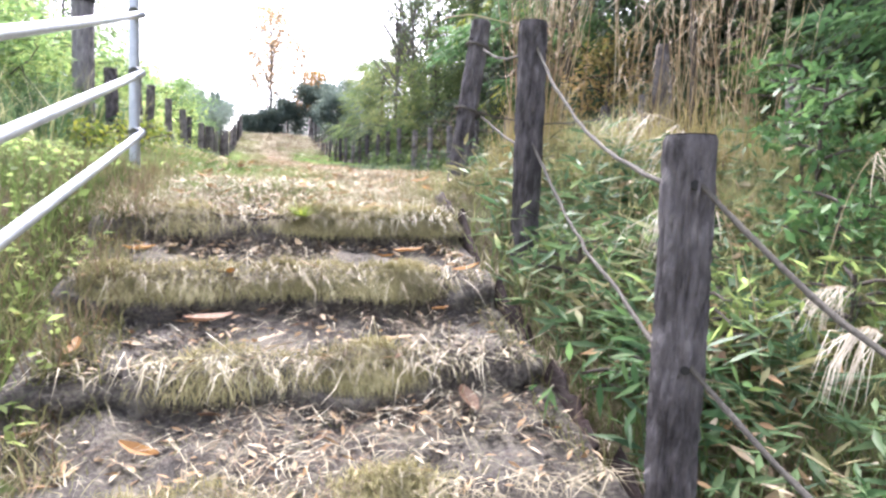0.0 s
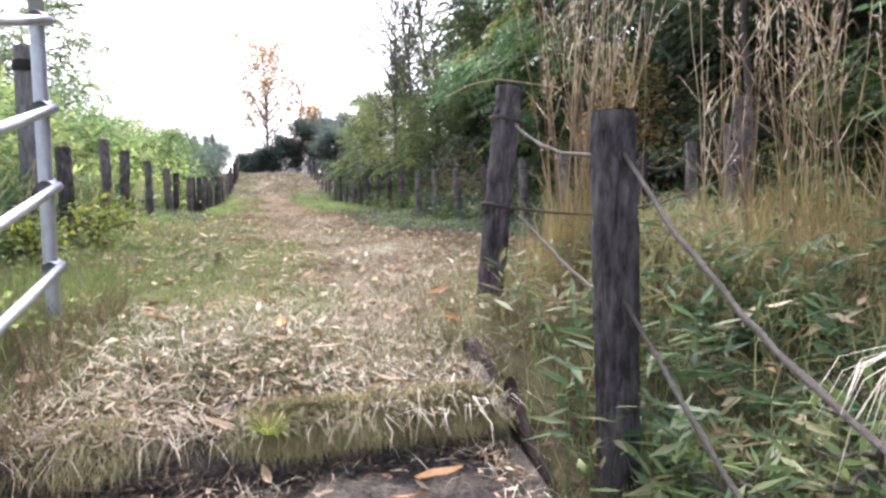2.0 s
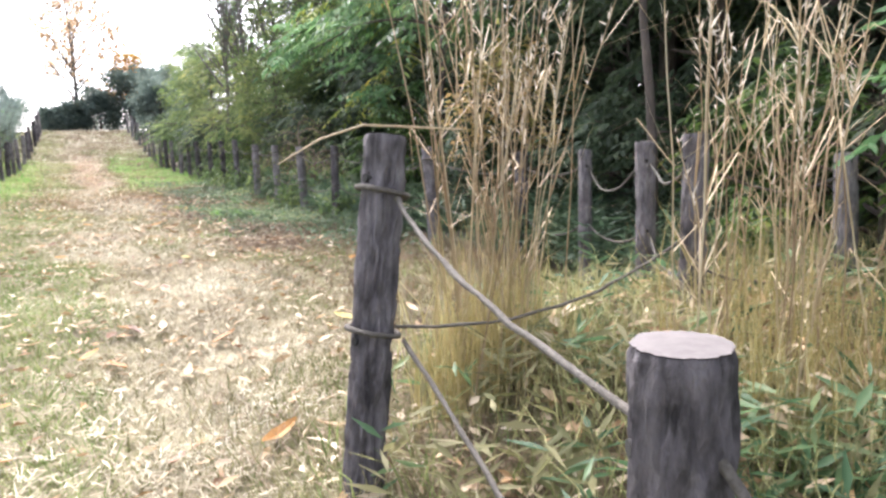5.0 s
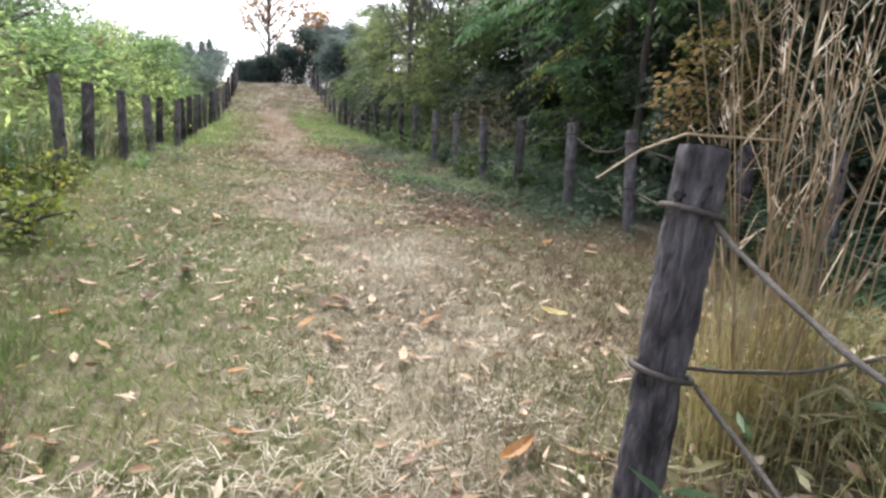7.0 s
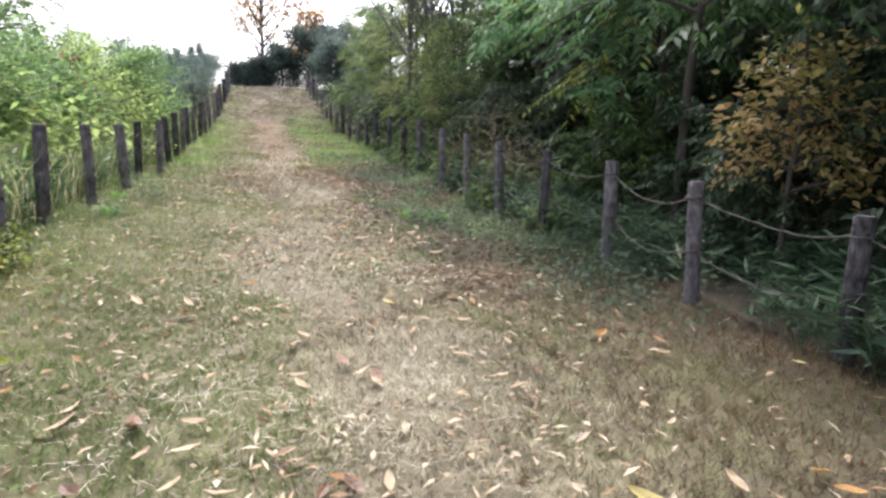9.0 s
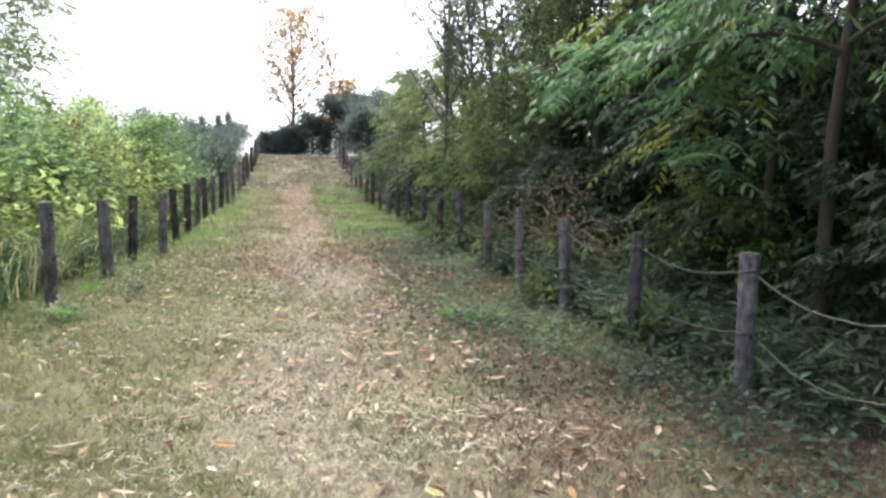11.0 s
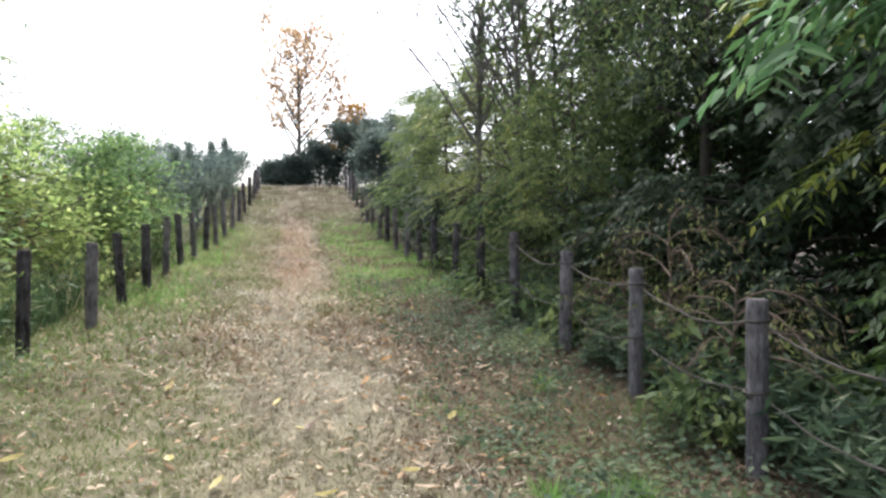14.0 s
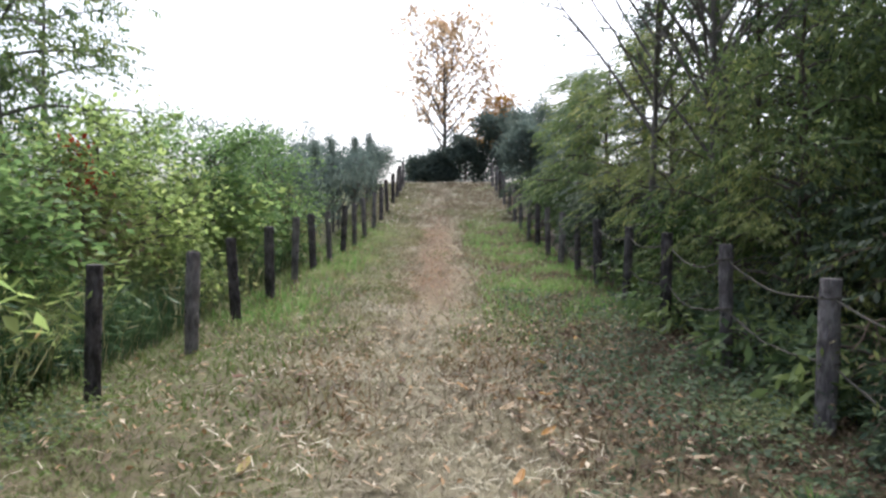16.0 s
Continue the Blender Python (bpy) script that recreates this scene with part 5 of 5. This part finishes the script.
# soft mats of fine grass rounding the step noses
P, D, Ls = [], [], []
for k in range(-4, 3):
    for q in range((7, 7, 5, 4, 3, 8, 9)[k + 4]):
        c, w, m = rng.uniform(STAIR_X0 + 0.1, STAIR_X1 - 0.1), rng.uniform(0.06, 0.12) * (1.3 if k > 0 else 1.0), 1500
        x = rng.normal(c, w, m)
        t = rng.uniform(0, 1, m)
        bulge = np.exp(-((x - c) / (w * 1.3)) ** 2)
        y = STEP_Y + STEP_RUN * k + 0.11 - t * (0.115 + 0.05 * bulge) + np.array([0.09 * noise.noise(Vector((q2 * 2.4, k * 5.1, 2.0))) for q2 in x])
        z = STEP_Z + STEP_RISE * k + 0.005 + 0.045 * bulge - (0.045 + 0.055 * bulge) * t ** 1.7
        P.append(np.stack([x, y, z], -1))
        D.append(unit(np.stack([rng.normal(0, 0.5, m), -0.3 - t + rng.normal(0, 0.3, m), 0.75 - 1.7 * t + rng.normal(0, 0.3, m)], -1)))
        Ls.append(rng.uniform(0.025, 0.075, m))
P, D, Ls = np.concatenate(P), np.concatenate(D), np.concatenate(Ls)
inside = (P[:, 0] > STAIR_X0 - 0.05) & (P[:, 0] < STAIR_X1 + 0.05)
P, D, Ls = P[inside], D[inside], Ls[inside]
v, f = blade_mesh(P, D, Ls, 0.0022, np.stack([rng.normal(0, 0.3, len(P)), np.full(len(P), -0.2), np.full(len(P), -0.7)], -1), rng)
tagged(shaped("nose_grass", v, f, G_MAT), "soft olive grass mats hanging over the step edges", "grass", kind="stuff")
x, y = rng.uniform(STAIR_X0, STAIR_X1, 1700), STEP_Y + STEP_RUN * rng.integers(-4, 3, 1700) + rng.uniform(0, 0.12, 1700)
n = len(x)
base = np.stack([x, y, surface(x, y) + 0.01], -1)
way = unit(np.stack([rng.normal(0, 0.7, n), rng.normal(-0.8, 0.5, n), rng.uniform(-0.2, 0.6, n)], -1))
v, f = blade_mesh(base, way, rng.uniform(0.08, 0.28, n), 0.004, np.stack([rng.normal(0, 0.5, n), np.full(n, -0.3), rng.uniform(-1.6, -0.4, n)], -1), rng)
tagged(shaped("root_straw", v, f, G_STRAW), "pale roots and straw hanging over the step edges", "straw", kind="stuff")
x, y = scatter(20000, STAIR_X0 - 0.1, STAIR_X1 + 0.08, -1.6, 2.3, rng, lambda x, y: np.clip(2.4 * (patchy(x, y, 3.3, 6) - 0.4), 0.02, 1) * np.where(((y - STEP_Y) / STEP_RUN) % 1 > 0.8, 0.15, 1.0) * np.where(y < 0.9, 0.6, 1.0))
turf("turf", "olive turf creeping over the worn steps", x, y, 0.055, 0.005, G_OLIVE, rng, 1.1)
x, y = scatter(3600, STAIR_X0 - 0.1, STAIR_X1 + 0.1, 1.5, 3.0, rng, lambda x, y: np.clip(1.6 * patchy(x, y, 4.0, 3), 0.2, 1))
straw("straw_litter", "pale straw and roots matted behind the top step", x, y, 0.09, 0.0045, G_STRAW, rng, 0.25)
x, y = scatter(9000, STAIR_X1 - 0.06, 0.5, -1.6, 3.6, rng, lambda x, y: np.clip(1.5 - 2.2 * np.abs(x + 0.08), 0.15, 1) * (0.4 + 0.6 * patchy(x, y, 2.6, 4)))
grass("edge_grass", "half-dry grass leaning over the edging boards", x, y, 0.13, 0.005, G_OLIVE, rng, 0.8, 1.0)
x, y = scatter(7000, STAIR_X1, 0.5, -1.6, 3.6, rng, lambda x, y: np.clip(2.0 * (patchy(x, y, 2.0, 7) - 0.3), 0, 1))
straw("brown_straw", "dead brown grass along the edging boards", x, y, 0.11, 0.005, G_BROWN, rng, 0.35)
x, y = scatter(8000, STAIR_X0 - 0.3, STAIR_X0 + 0.22, -1.6, 3.2, rng, lambda x, y: np.clip(1.1 - 3 * np.abs(x - STAIR_X0), 0.1, 1))
grass("edge_grass", "half-dry grass leaning over the steps by the handrail", x, y, 0.14, 0.005, G_OLIVE, rng, 0.8, 1.0)
x, y = scatter(5200, STAIR_X0, STAIR_X1, -1.4, 2.0, rng, lambda x, y: np.clip(1.8 * patchy(x, y, 3.0, 1) - 0.3, 0.1, 1))
n = len(x)
P, rad = np.stack([x, y, surface(x, y) + 0.008], -1), rng.uniform(0.004, 0.014, n)
octa = np.array([(1, 0, 0), (-1, 0, 0), (0, 1, 0), (0, -1, 0), (0, 0, 0.8), (0, 0, -0.8)], float)
v = (P[:, None] + octa[None] * rad[:, None, None] * rng.uniform(0.7, 1.3, (n, 6, 1))).reshape(-1, 3)
f = (np.arange(n)[:, None, None] * 6 + np.array([(0, 2, 4), (2, 1, 4), (1, 3, 4), (3, 0, 4), (2, 0, 5), (1, 2, 5), (3, 1, 5), (0, 3, 5)])[None]).reshape(-1, 3)
tagged(shaped("soil_crumbs", v, f, EARTH), "dark crumbs of soil lying on the steps", "soil", kind="stuff")
x, y = scatter(2600, STAIR_X0, STAIR_X1, -1.4, 2.3, rng, lambda x, y: np.clip(1.8 * patchy(x, y, 3.6, 5) - 0.2, 0.1, 1))
n = len(x)
a = rng.uniform(0, 2 * math.pi, n)
v, f = leaf_mesh(np.stack([x, y, surface(x, y) + rng.uniform(0.012, 0.03, n)], -1), np.stack([np.cos(a), np.sin(a), rng.normal(0.05, 0.3, n)], -1), rng.uniform(0.02, 0.07, n), rng.uniform(0.006, 0.02, n), rng, 0.25)
tagged(shaped("leaf_litter", v, f, LITTER), "small dry leaf bits lying on the steps", "leaf litter", kind="stuff")
# banks beside the steps
x, y = scatter(24000, -3.6, STAIR_X0, -2.5, 4.2, rng, lambda x, y: 0.35 + 0.6 * patchy(x, y, 1.7))
grass("bank_grass", "green and yellowing grass on the bank by the handrail", x, y, 0.2, 0.007, G_GREEN, rng, 0.6, 0.9)
x, y = scatter(9000, -3.6, STAIR_X0 + 0.1, -2.5, 4.6, rng, lambda x, y: patchy(x, y, 2.3, 5))
grass("bank_grass", "dry grass on the bank by the handrail", x, y, 0.22, 0.005, G_OLIVE, rng, 0.6, 0.9)
x, y = scatter(12000, -3.2, STAIR_X0 + 0.15, -1.5, 5.0, rng, lambda x, y: np.clip(1.8 * patchy(x, y, 1.9, 2) - 0.4, 0, 1))
grass("bank_grass", "brown dead grass on the bank by the handrail", x, y, 0.2, 0.005, G_BROWN, rng, 0.7, 0.9)
x, y = scatter(26000, STAIR_X1 + 0.02, 3.4, -2.2, 3.4, rng, lambda x, y: (0.4 + 0.6 * patchy(x, y, 1.9, 1)) * (x > (y - 2.2) * 0.6 - 0.22) * np.where(y > 1.8, 0.4, 1.0))
grass("bank_grass", "green grass among the bamboo grass on the bank", x, y, 0.17, 0.006, G_GREEN, rng, 0.7, 0.9)


x, y = scatter(9500, -0.05, 3.4, -1.8, 3.4, rng, lambda x, y: np.clip(1.8 * patchy(x, y, 2.2, 8) - 0.35, 0, 1) * np.where(x > 0.9, 1.0, 0.6) * (x > (y - 1.9) * 0.9))
n = len(x)
a = rng.uniform(0, 2 * math.pi, n)
v, f = leaf_mesh(np.stack([x, y, surface(x, y) + rng.uniform(0.01, 0.16, n)], -1), np.stack([np.cos(a), np.sin(a), rng.normal(0, 0.4, n)], -1), rng.uniform(0.05, 0.14, n), rng.uniform(0.015, 0.04, n), rng, 0.25)
tagged(shaped("bank_litter", v, f, LITTER), "dead brown leaves caught in the bank growth", "leaf litter", kind="stuff")


x, y = scatter(2600, 0.3, 2.6, 1.5, 3.7, rng, lambda x, y: np.clip(1.8 * patchy(x, y, 2.0, 3) - 0.2, 0.2, 0.6) * np.clip((x - 0.3 - 0.3 * (y - 1.9)) * 3, 0.06, 1))
n = len(x)
a = rng.uniform(0, 2 * math.pi, n)
v, f = leaf_mesh(np.stack([x, y, surface(x, y) + rng.uniform(0.012, 0.06, n)], -1), np.stack([np.cos(a), np.sin(a), rng.normal(0, 0.3, n)], -1), rng.uniform(0.05, 0.11, n), rng.uniform(0.02, 0.045, n), rng, 0.25)
tagged(shaped("bank_litter", v, f, LITTER), "orange and tan fallen leaves lying about the reed clumps", "leaf litter", kind="stuff")


def bamboo_grass(label, x, y, rng, tall=0.32, leaf=0.16, mat=L_SASA):
    """Low stems with long pointed leaves fanning from them."""
    n = len(x)
    per = 6
    base = np.stack([x, y, surface(x, y)], -1)
    P, D, Ls = [], [], []
    stem = unit(np.stack([rng.normal(0, 0.35, n), rng.normal(0, 0.35, n), np.ones(n)], -1)) * (tall * rng.uniform(0.5, 1.3, n))[:, None]
    for q in range(per):
        a = rng.uniform(0, 2 * math.pi, n)
        P.append(base + stem * (0.35 + 0.65 * q / (per - 1)))
        D.append(np.stack([np.cos(a), np.sin(a), rng.normal(0.15, 0.35, n)], -1))
        Ls.append(leaf * rng.uniform(0.6, 1.3, n))
    P, D, Ls = np.concatenate(P), np.concatenate(D), np.concatenate(Ls)
    v, f = leaf_mesh(P, D, Ls, Ls * 0.17, rng)
    v2, f2 = blade_mesh(base, unit(stem), np.linalg.norm(stem, axis=1), 0.006, np.zeros((n, 3)), rng)
    v, f = join([(v, f), (v2, f2)])
    return tagged(shaped("bamboo_grass", v, f, mat), label, "bamboo grass", kind="stuff")


x, y = scatter(3200, -0.14, 3.4, -2.0, 3.2, rng, lambda x, y: np.clip(0.2 + patchy(x, y, 1.6, 2), 0, 1) * (x > (y - 2.1) * 0.7 - 0.1) * np.where(x > 1.0, 0.5, 1.0) * np.where(y > 1.75, 0.35, 1.0))
x2, y2 = scatter(22000, 0.2, 3.0, -0.3, 3.0, rng, lambda x, y: np.clip((x - 0.35) * 1.6, 0, 1) * np.clip(1.6 * patchy(x, y, 1.8, 4) - 0.3, 0, 1))
grass("bank_grass", "pale dry grass about the reed stems", x2, y2, 0.36, 0.005, G_PALE, rng, 0.45, 0.9)
bamboo_grass("low bamboo grass with long green leaves on the bank", x, y, rng, 0.26, 0.13)
x, y = scatter(1300, -0.05, 3.2, -2.0, 3.0, rng, lambda x, y: np.clip(1.5 * patchy(x, y, 2.4, 6) - 0.3, 0, 1) * (x > (y - 2.1) * 0.7))
bamboo_grass("withered bamboo grass with brown leaves on the bank", x, y, rng, 0.22, 0.12, G_OLIVE)
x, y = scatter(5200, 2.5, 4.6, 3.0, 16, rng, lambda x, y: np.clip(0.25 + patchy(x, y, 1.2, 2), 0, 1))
bamboo_grass("bamboo grass darkened for shade under the trees behind the fence", x, y, rng, 0.42, 0.17, L_SASA_SHADE)
x, y = scatter(2600, -3.8, -2.75, 5, 22, rng, lambda x, y: np.clip(0.3 + patchy(x, y, 1.2, 6), 0, 1))
bamboo_grass("rank green weeds behind the open-side fence", x, y, rng, 0.5, 0.16)
x, y = scatter(2200, -3.9, -2.9, 6, 24, rng, lambda x, y: np.clip(0.3 + patchy(x, y, 0.9, 3), 0, 1))
bamboo_grass("tall yellow-green weeds behind the open-side fence", x, y, rng, 0.8, 0.17, L_VINE)


# ---- tall dry reeds ----
def reed_clump(x, y, rx, ry, n, h, seed, lean=(0.0, 0.0)):
    r = np.random.default_rng(seed)
    root = thing("reed_clump", "tall clump of dry straw-coloured reeds by the fence", "reeds", at_ground(x, y), "dry reeds")
    stems, blades_b, blades_w, tips = [], [], [], []
    for k in range(n):
        bx, by = r.normal(0, rx), r.normal(0, ry)
        hh = h * r.uniform(0.55, 1.08)
        d = np.array([r.normal(lean[0], 0.065), r.normal(lean[1], 0.065), 1.0])
        t = np.linspace(0, 1, 7)[:, None]
        z0 = float(land(x + bx, y + by)) - root.location[2] - 0.03
        p = np.array([bx, by, z0]) + d * hh * t + np.array([d[0], d[1], 0]) * hh * 0.35 * t * t + np.cumsum(r.normal(0, 0.008, (7, 3)), 0)
        stems.append(tube(p, 0.0038 * (1 - 0.55 * t[:, 0]), 4))
        for q in range(6):
            e = r.integers(2, 6)
            blades_b.append(p[e]), blades_w.append([r.normal(0, 0.5), r.normal(0, 0.5), r.uniform(0.3, 1.2)])
        for q in range(14):
            tips.append(p[5] + (p[6] - p[5]) * r.uniform(-0.5, 1.05))
    v, f = join(stems)
    tagged(shaped("reed_stem", v, f, G_REED, root), kind="stuff")
    bb = np.array(blades_b)
    bw = unit(np.array(blades_w))
    v, f = blade_mesh(bb, bw, r.uniform(0.15, 0.5, len(bb)), 0.005, r.normal(0, 0.5, (len(bb), 3)) - [0, 0, 0.8], r)
    tagged(shaped("reed_leaf", v, f, G_REED, root), kind="stuff")
    tp = np.array(tips)
    v, f = leaf_mesh(tp, r.normal(0, 0.45, tp.shape) + [0, 0, 0.9], r.uniform(0.02, 0.055, len(tp)), 0.006, r)
    tagged(shaped("seed_head", v, f, PLUME, root), kind="stuff")
    m = n * 16
    px, py = r.normal(0, rx * 1.15, m), r.normal(0, ry * 1.15, m)
    base = np.stack([px, py, land(x + px, y + py) - root.location[2]], -1)
    v, f = blade_mesh(base, unit(np.stack([r.normal(0, 0.16, m), r.normal(0, 0.16, m), np.ones(m)], -1)), r.uniform(0.2, 0.8, m) * r.uniform(0.5, 1, m), 0.005, r.normal(0, 0.35, (m, 3)), r)
    shaped("reed_base", v, f, G_REED_LOW, root, "golden dry leaves at the foot")
    return root


reed_clump(0.57, 2.58, 0.09, 0.08, 23, 2.0, 1, (0.025, 0.0))
reed_clump(0.78, 2.66, 0.09, 0.08, 18, 2.05, 2, (0.025, 0.0))
reed_clump(1.22, 1.95, 0.15, 0.14, 20, 1.6, 3, (-0.04, -0.05))
reed_clump(1.6, 1.72, 0.12, 0.12, 16, 1.7, 4, (0.05, 0))
reed_clump(1.85, 2.35, 0.18, 0.16, 13, 1.65, 5)


def plume_stalk(x, y, h, out, seed):
    """Silver grass: a bowed stalk that ends in a hanging plume."""
    r = np.random.default_rng(seed)
    root = thing("silver_grass", "bowed silver grass stalk with a drooping pale plume", "silver grass", at_ground(x, y), "silver grass plumes")
    t = np.linspace(0, 1, 14)[:, None]
    o = np.array([*out, 0.0])
    p = o * t ** 1.6 + np.array([0, 0, 1]) * h * (1.75 * t - 0.75 * t ** 3)
    v, f = tube(p, 0.003 * (1 - 0.5 * t[:, 0]), 5)
    shaped("stalk", v, f, G_REED, root)
    m = 30
    s = r.uniform(0.7, 1.0, m)
    base = np.stack([np.interp(s, t[:, 0], p[:, c]) for c in range(3)], -1)
    v, f = blade_mesh(base, unit(o + [0, 0, -0.25] + r.normal(0, 0.12, (m, 3))), r.uniform(0.15, 0.3, m), 0.0038, np.tile(o * 0.3 + np.array([0, 0, -1.5]), (m, 1)), r)
    shaped("plume", v, f, PLUME, root)
    return root


for k, (x, y, h, out) in enumerate([(0.45, 0.3, 0.84, (-0.5, 0.0)), (0.38, 0.12, 0.66, (-0.46, -0.1)), (0.95, 0.15, 0.3, (-0.4, -0.05)), (0.6, -0.2, 0.45, (-0.4, -0.12)), (0.8, 0.35, 0.72, (0.3, -0.05))]):
    plume_stalk(x, y, h, out, 200 + k)


for k, (x, y) in enumerate([(-2.45, 7.2), (-2.8, 6.9), (-2.2, 5.6), (-2.6, 5.2)]):
    tree("yellow_weed", "low weed with bright yellow-green leaves by the path", at_ground(x, y), 0.24, 0.28, 0.05, 12, 420, (0.055, 0.6), L_YELLOW, 170 + k, 0.006, 0.2, 0.06, category="weed", taper=0.2)


tuft_a = np.linspace(0, 6.28, 46)
tuft_r = np.random.default_rng(177)
v, f = blade_mesh(np.stack([-0.96 + 0.02 * np.cos(tuft_a), 1.42 + 0.02 * np.sin(tuft_a), np.full(46, 0.70)], -1), unit(np.stack([np.cos(tuft_a) * 0.9, np.sin(tuft_a) * 0.9 - 0.3, tuft_r.uniform(0.35, 1.2, 46)], -1)), tuft_r.uniform(0.06, 0.13, 46), 0.007, np.stack([np.zeros(46), np.full(46, -0.2), np.full(46, -0.5)], -1), tuft_r)
tagged(shaped("grass_tuft", v, f, L_YELLOW), "small yellow-green grass tuft on a step edge", "tuft")


wx, wy = [], []
for cx, cy, m in [(1.3, 9.9, 260), (1.62, 10.4, 300), (1.95, 9.6, 240), (1.5, 11.2, 260), (1.9, 11.9, 260), (2.12, 10.7, 260), (1.15, 10.9, 200), (2.0, 13.0, 220), (1.75, 9.0, 200), (2.05, 8.2, 200), (-2.1, 9.9, 160), (-1.9, 11.2, 160), (-2.2, 12.6, 200)]:
    wx.append(rng.normal(cx, 0.14, m)), wy.append(rng.normal(cy, 0.2, m))
cover("low patches of green weeds in the turf by the fence", np.concatenate(wx), np.concatenate(wy), 0.05, L_BLUE)
for k, (x, y) in enumerate([(1.36, 9.95), (1.62, 10.15), (1.15, 10.1), (1.9, 9.5), (1.8, 11.9), (-2.15, 9.9), (-2.3, 11.2)]):
    m = 150
    bx, by = rng.normal(x, 0.05, m), rng.normal(y, 0.05, m)
    out = np.stack([bx - x, by - y], -1) * 6
    v, f = blade_mesh(np.stack([bx, by, surface(bx, by)], -1), unit(np.stack([out[:, 0], out[:, 1], rng.uniform(0.5, 1.1, m)], -1)), rng.uniform(0.06, 0.17, m), 0.007, np.stack([out[:, 0], out[:, 1], np.full(m, -0.5)], -1), rng)
    tagged(shaped("grass_tuft", v, f, G_BRIGHT), "fresh green grass tuft in the dry turf", "tuft", "grass tufts")


# ---- fallen leaves ----
def leaf_proto(seed, length, width, curl):
    r = random.Random(seed)
    bm = bmesh.new()
    rows = []
    for k in range(6):
        t = k / 5
        w = width * math.sin(math.pi * min(1, t * 0.92 + 0.04)) ** 0.8 / 2
        z = curl * (t - 0.5) ** 2 * 4 * length * 0.25
        rows.append([bm.verts.new((length * (t - 0.5), s * w, z + abs(s) * w * 0.5 + r.uniform(0, 0.004))) for s in (-1, 0, 1)])
    for a, b in zip(rows, rows[1:]):
        for q in range(2):
            bm.faces.new((a[q], b[q], b[q + 1], a[q + 1]))
    me = bpy.data.meshes.new("fallen_leaf")
    bm.to_mesh(me)
    bm.free()
    return me


kinds = [("dry tan leaf lying on the path", F_TAN), ("orange-brown leaf lying on the path", F_ORANGE), ("dark brown curled leaf lying on the path", F_BROWN), ("yellow leaf lying on the path", F_YELLOW)]
lm = {}
for q, (lab, mt) in enumerate(kinds):
    for w in range(3):
        me = leaf_proto(q * 3 + w, 0.085 + 0.02 * w, (0.028, 0.034, 0.04, 0.036)[q] + 0.004 * w, 0.12 + 0.2 * w)
        me.materials.append(mt)
        lm[q, w] = me
r = random.Random(5)
spots = []
PLACED = [(-1.68, 0.6), (-1.62, 1.42), (-0.47, 0.88), (-0.52, 0.33), (-0.7, 0.6), (-1.45, 0.22), (-0.62, 1.22), (-1.25, 0.98), (-0.32, 1.02), (-1.1, 1.52), (-1.6, 1.3), (-0.5, 1.3), (-1.38, 1.9), (-1.42, 1.72)]
for k in range(300):
    if k < len(PLACED):
        spots.append(PLACED[k])
    elif k < 60:
        spots.append((r.uniform(STAIR_X0, STAIR_X1), r.uniform(-1.3, 2.2)))
    elif k < 180:
        spots.append((r.gauss(-0.1, 1.1), r.uniform(2.0, 9.5) ** 1.0))
    else:
        spots.append((r.gauss(0.2, 1.2), r.uniform(8.5, 16)))
SHOWN = [(0.94, 11.34, 3), (-0.2, 11.8, 3), (0.52, 10.52, 3), (-0.47, 10.63, 3), (-0.76, 10.97, 3), (-1.53, 10.95, 3), (0.01, 11.33, 2), (-0.65, 13.5, 0), (-1.72, 4.85, 0), (-1.01, 4.94, 0), (-0.23, 4.5, 0), (-1.18, 4.93, 0), (-0.99, 5.15, 0), (-0.25, 5.73, 2), (-1.09, 6.9, 0),
         (-0.4, 4.57, 1), (-0.6, 4.3, 1), (-1.74, 4.42, 1), (1.54, 4.17, 1), (1.55, 4.03, 1), (-0.1, 5.47, 2), (-1.4, 4.73, 2), (-0.49, 4.08, 1), (-0.37, 4.52, 2)]
for x, y, q in SHOWN:
    ob = new("fallen_leaf", lm[q, 1])
    ob.matrix_basis = Matrix.Translation((x, y, float(surface(x, y)) + 0.04)) @ Euler((r.uniform(-0.3, 0.3), r.uniform(-0.3, 0.3), r.uniform(0, 6.3))).to_matrix().to_4x4() @ Matrix.Diagonal((1.15, 1.35, 1.3, 1))
    tagged(ob, ("large " if q < 3 else "") + kinds[q][0], "leaf", "fallen leaves")
for k, (x, y) in enumerate(spots):
    if not -2.4 < x < 2.4:
        continue
    q = r.choices(range(4), (64, 12, 20, 4))[0]
    if k < len(PLACED):
        q = (1, 1, 1, 0, 0, 1, 1, 1, 1, 0, 1, 1, 0, 0)[k]
    ob = new("fallen_leaf", lm[q, r.randrange(3)])
    s = r.uniform(0.6, 1.45) * (0.95 if k < 60 else 1)
    ob.matrix_basis = Matrix.Translation((x, y, float(surface(x, y)) + (0.035 if k < 60 else 0.035))) @ Euler((r.uniform(-0.3, 0.3), r.uniform(-0.3, 0.3), r.uniform(0, 6.3))).to_matrix().to_4x4() @ Matrix.Scale(s, 4)
    tagged(ob, kinds[q][0] if k >= 60 else kinds[q][0].replace("path", "steps"), "leaf", "fallen leaves")
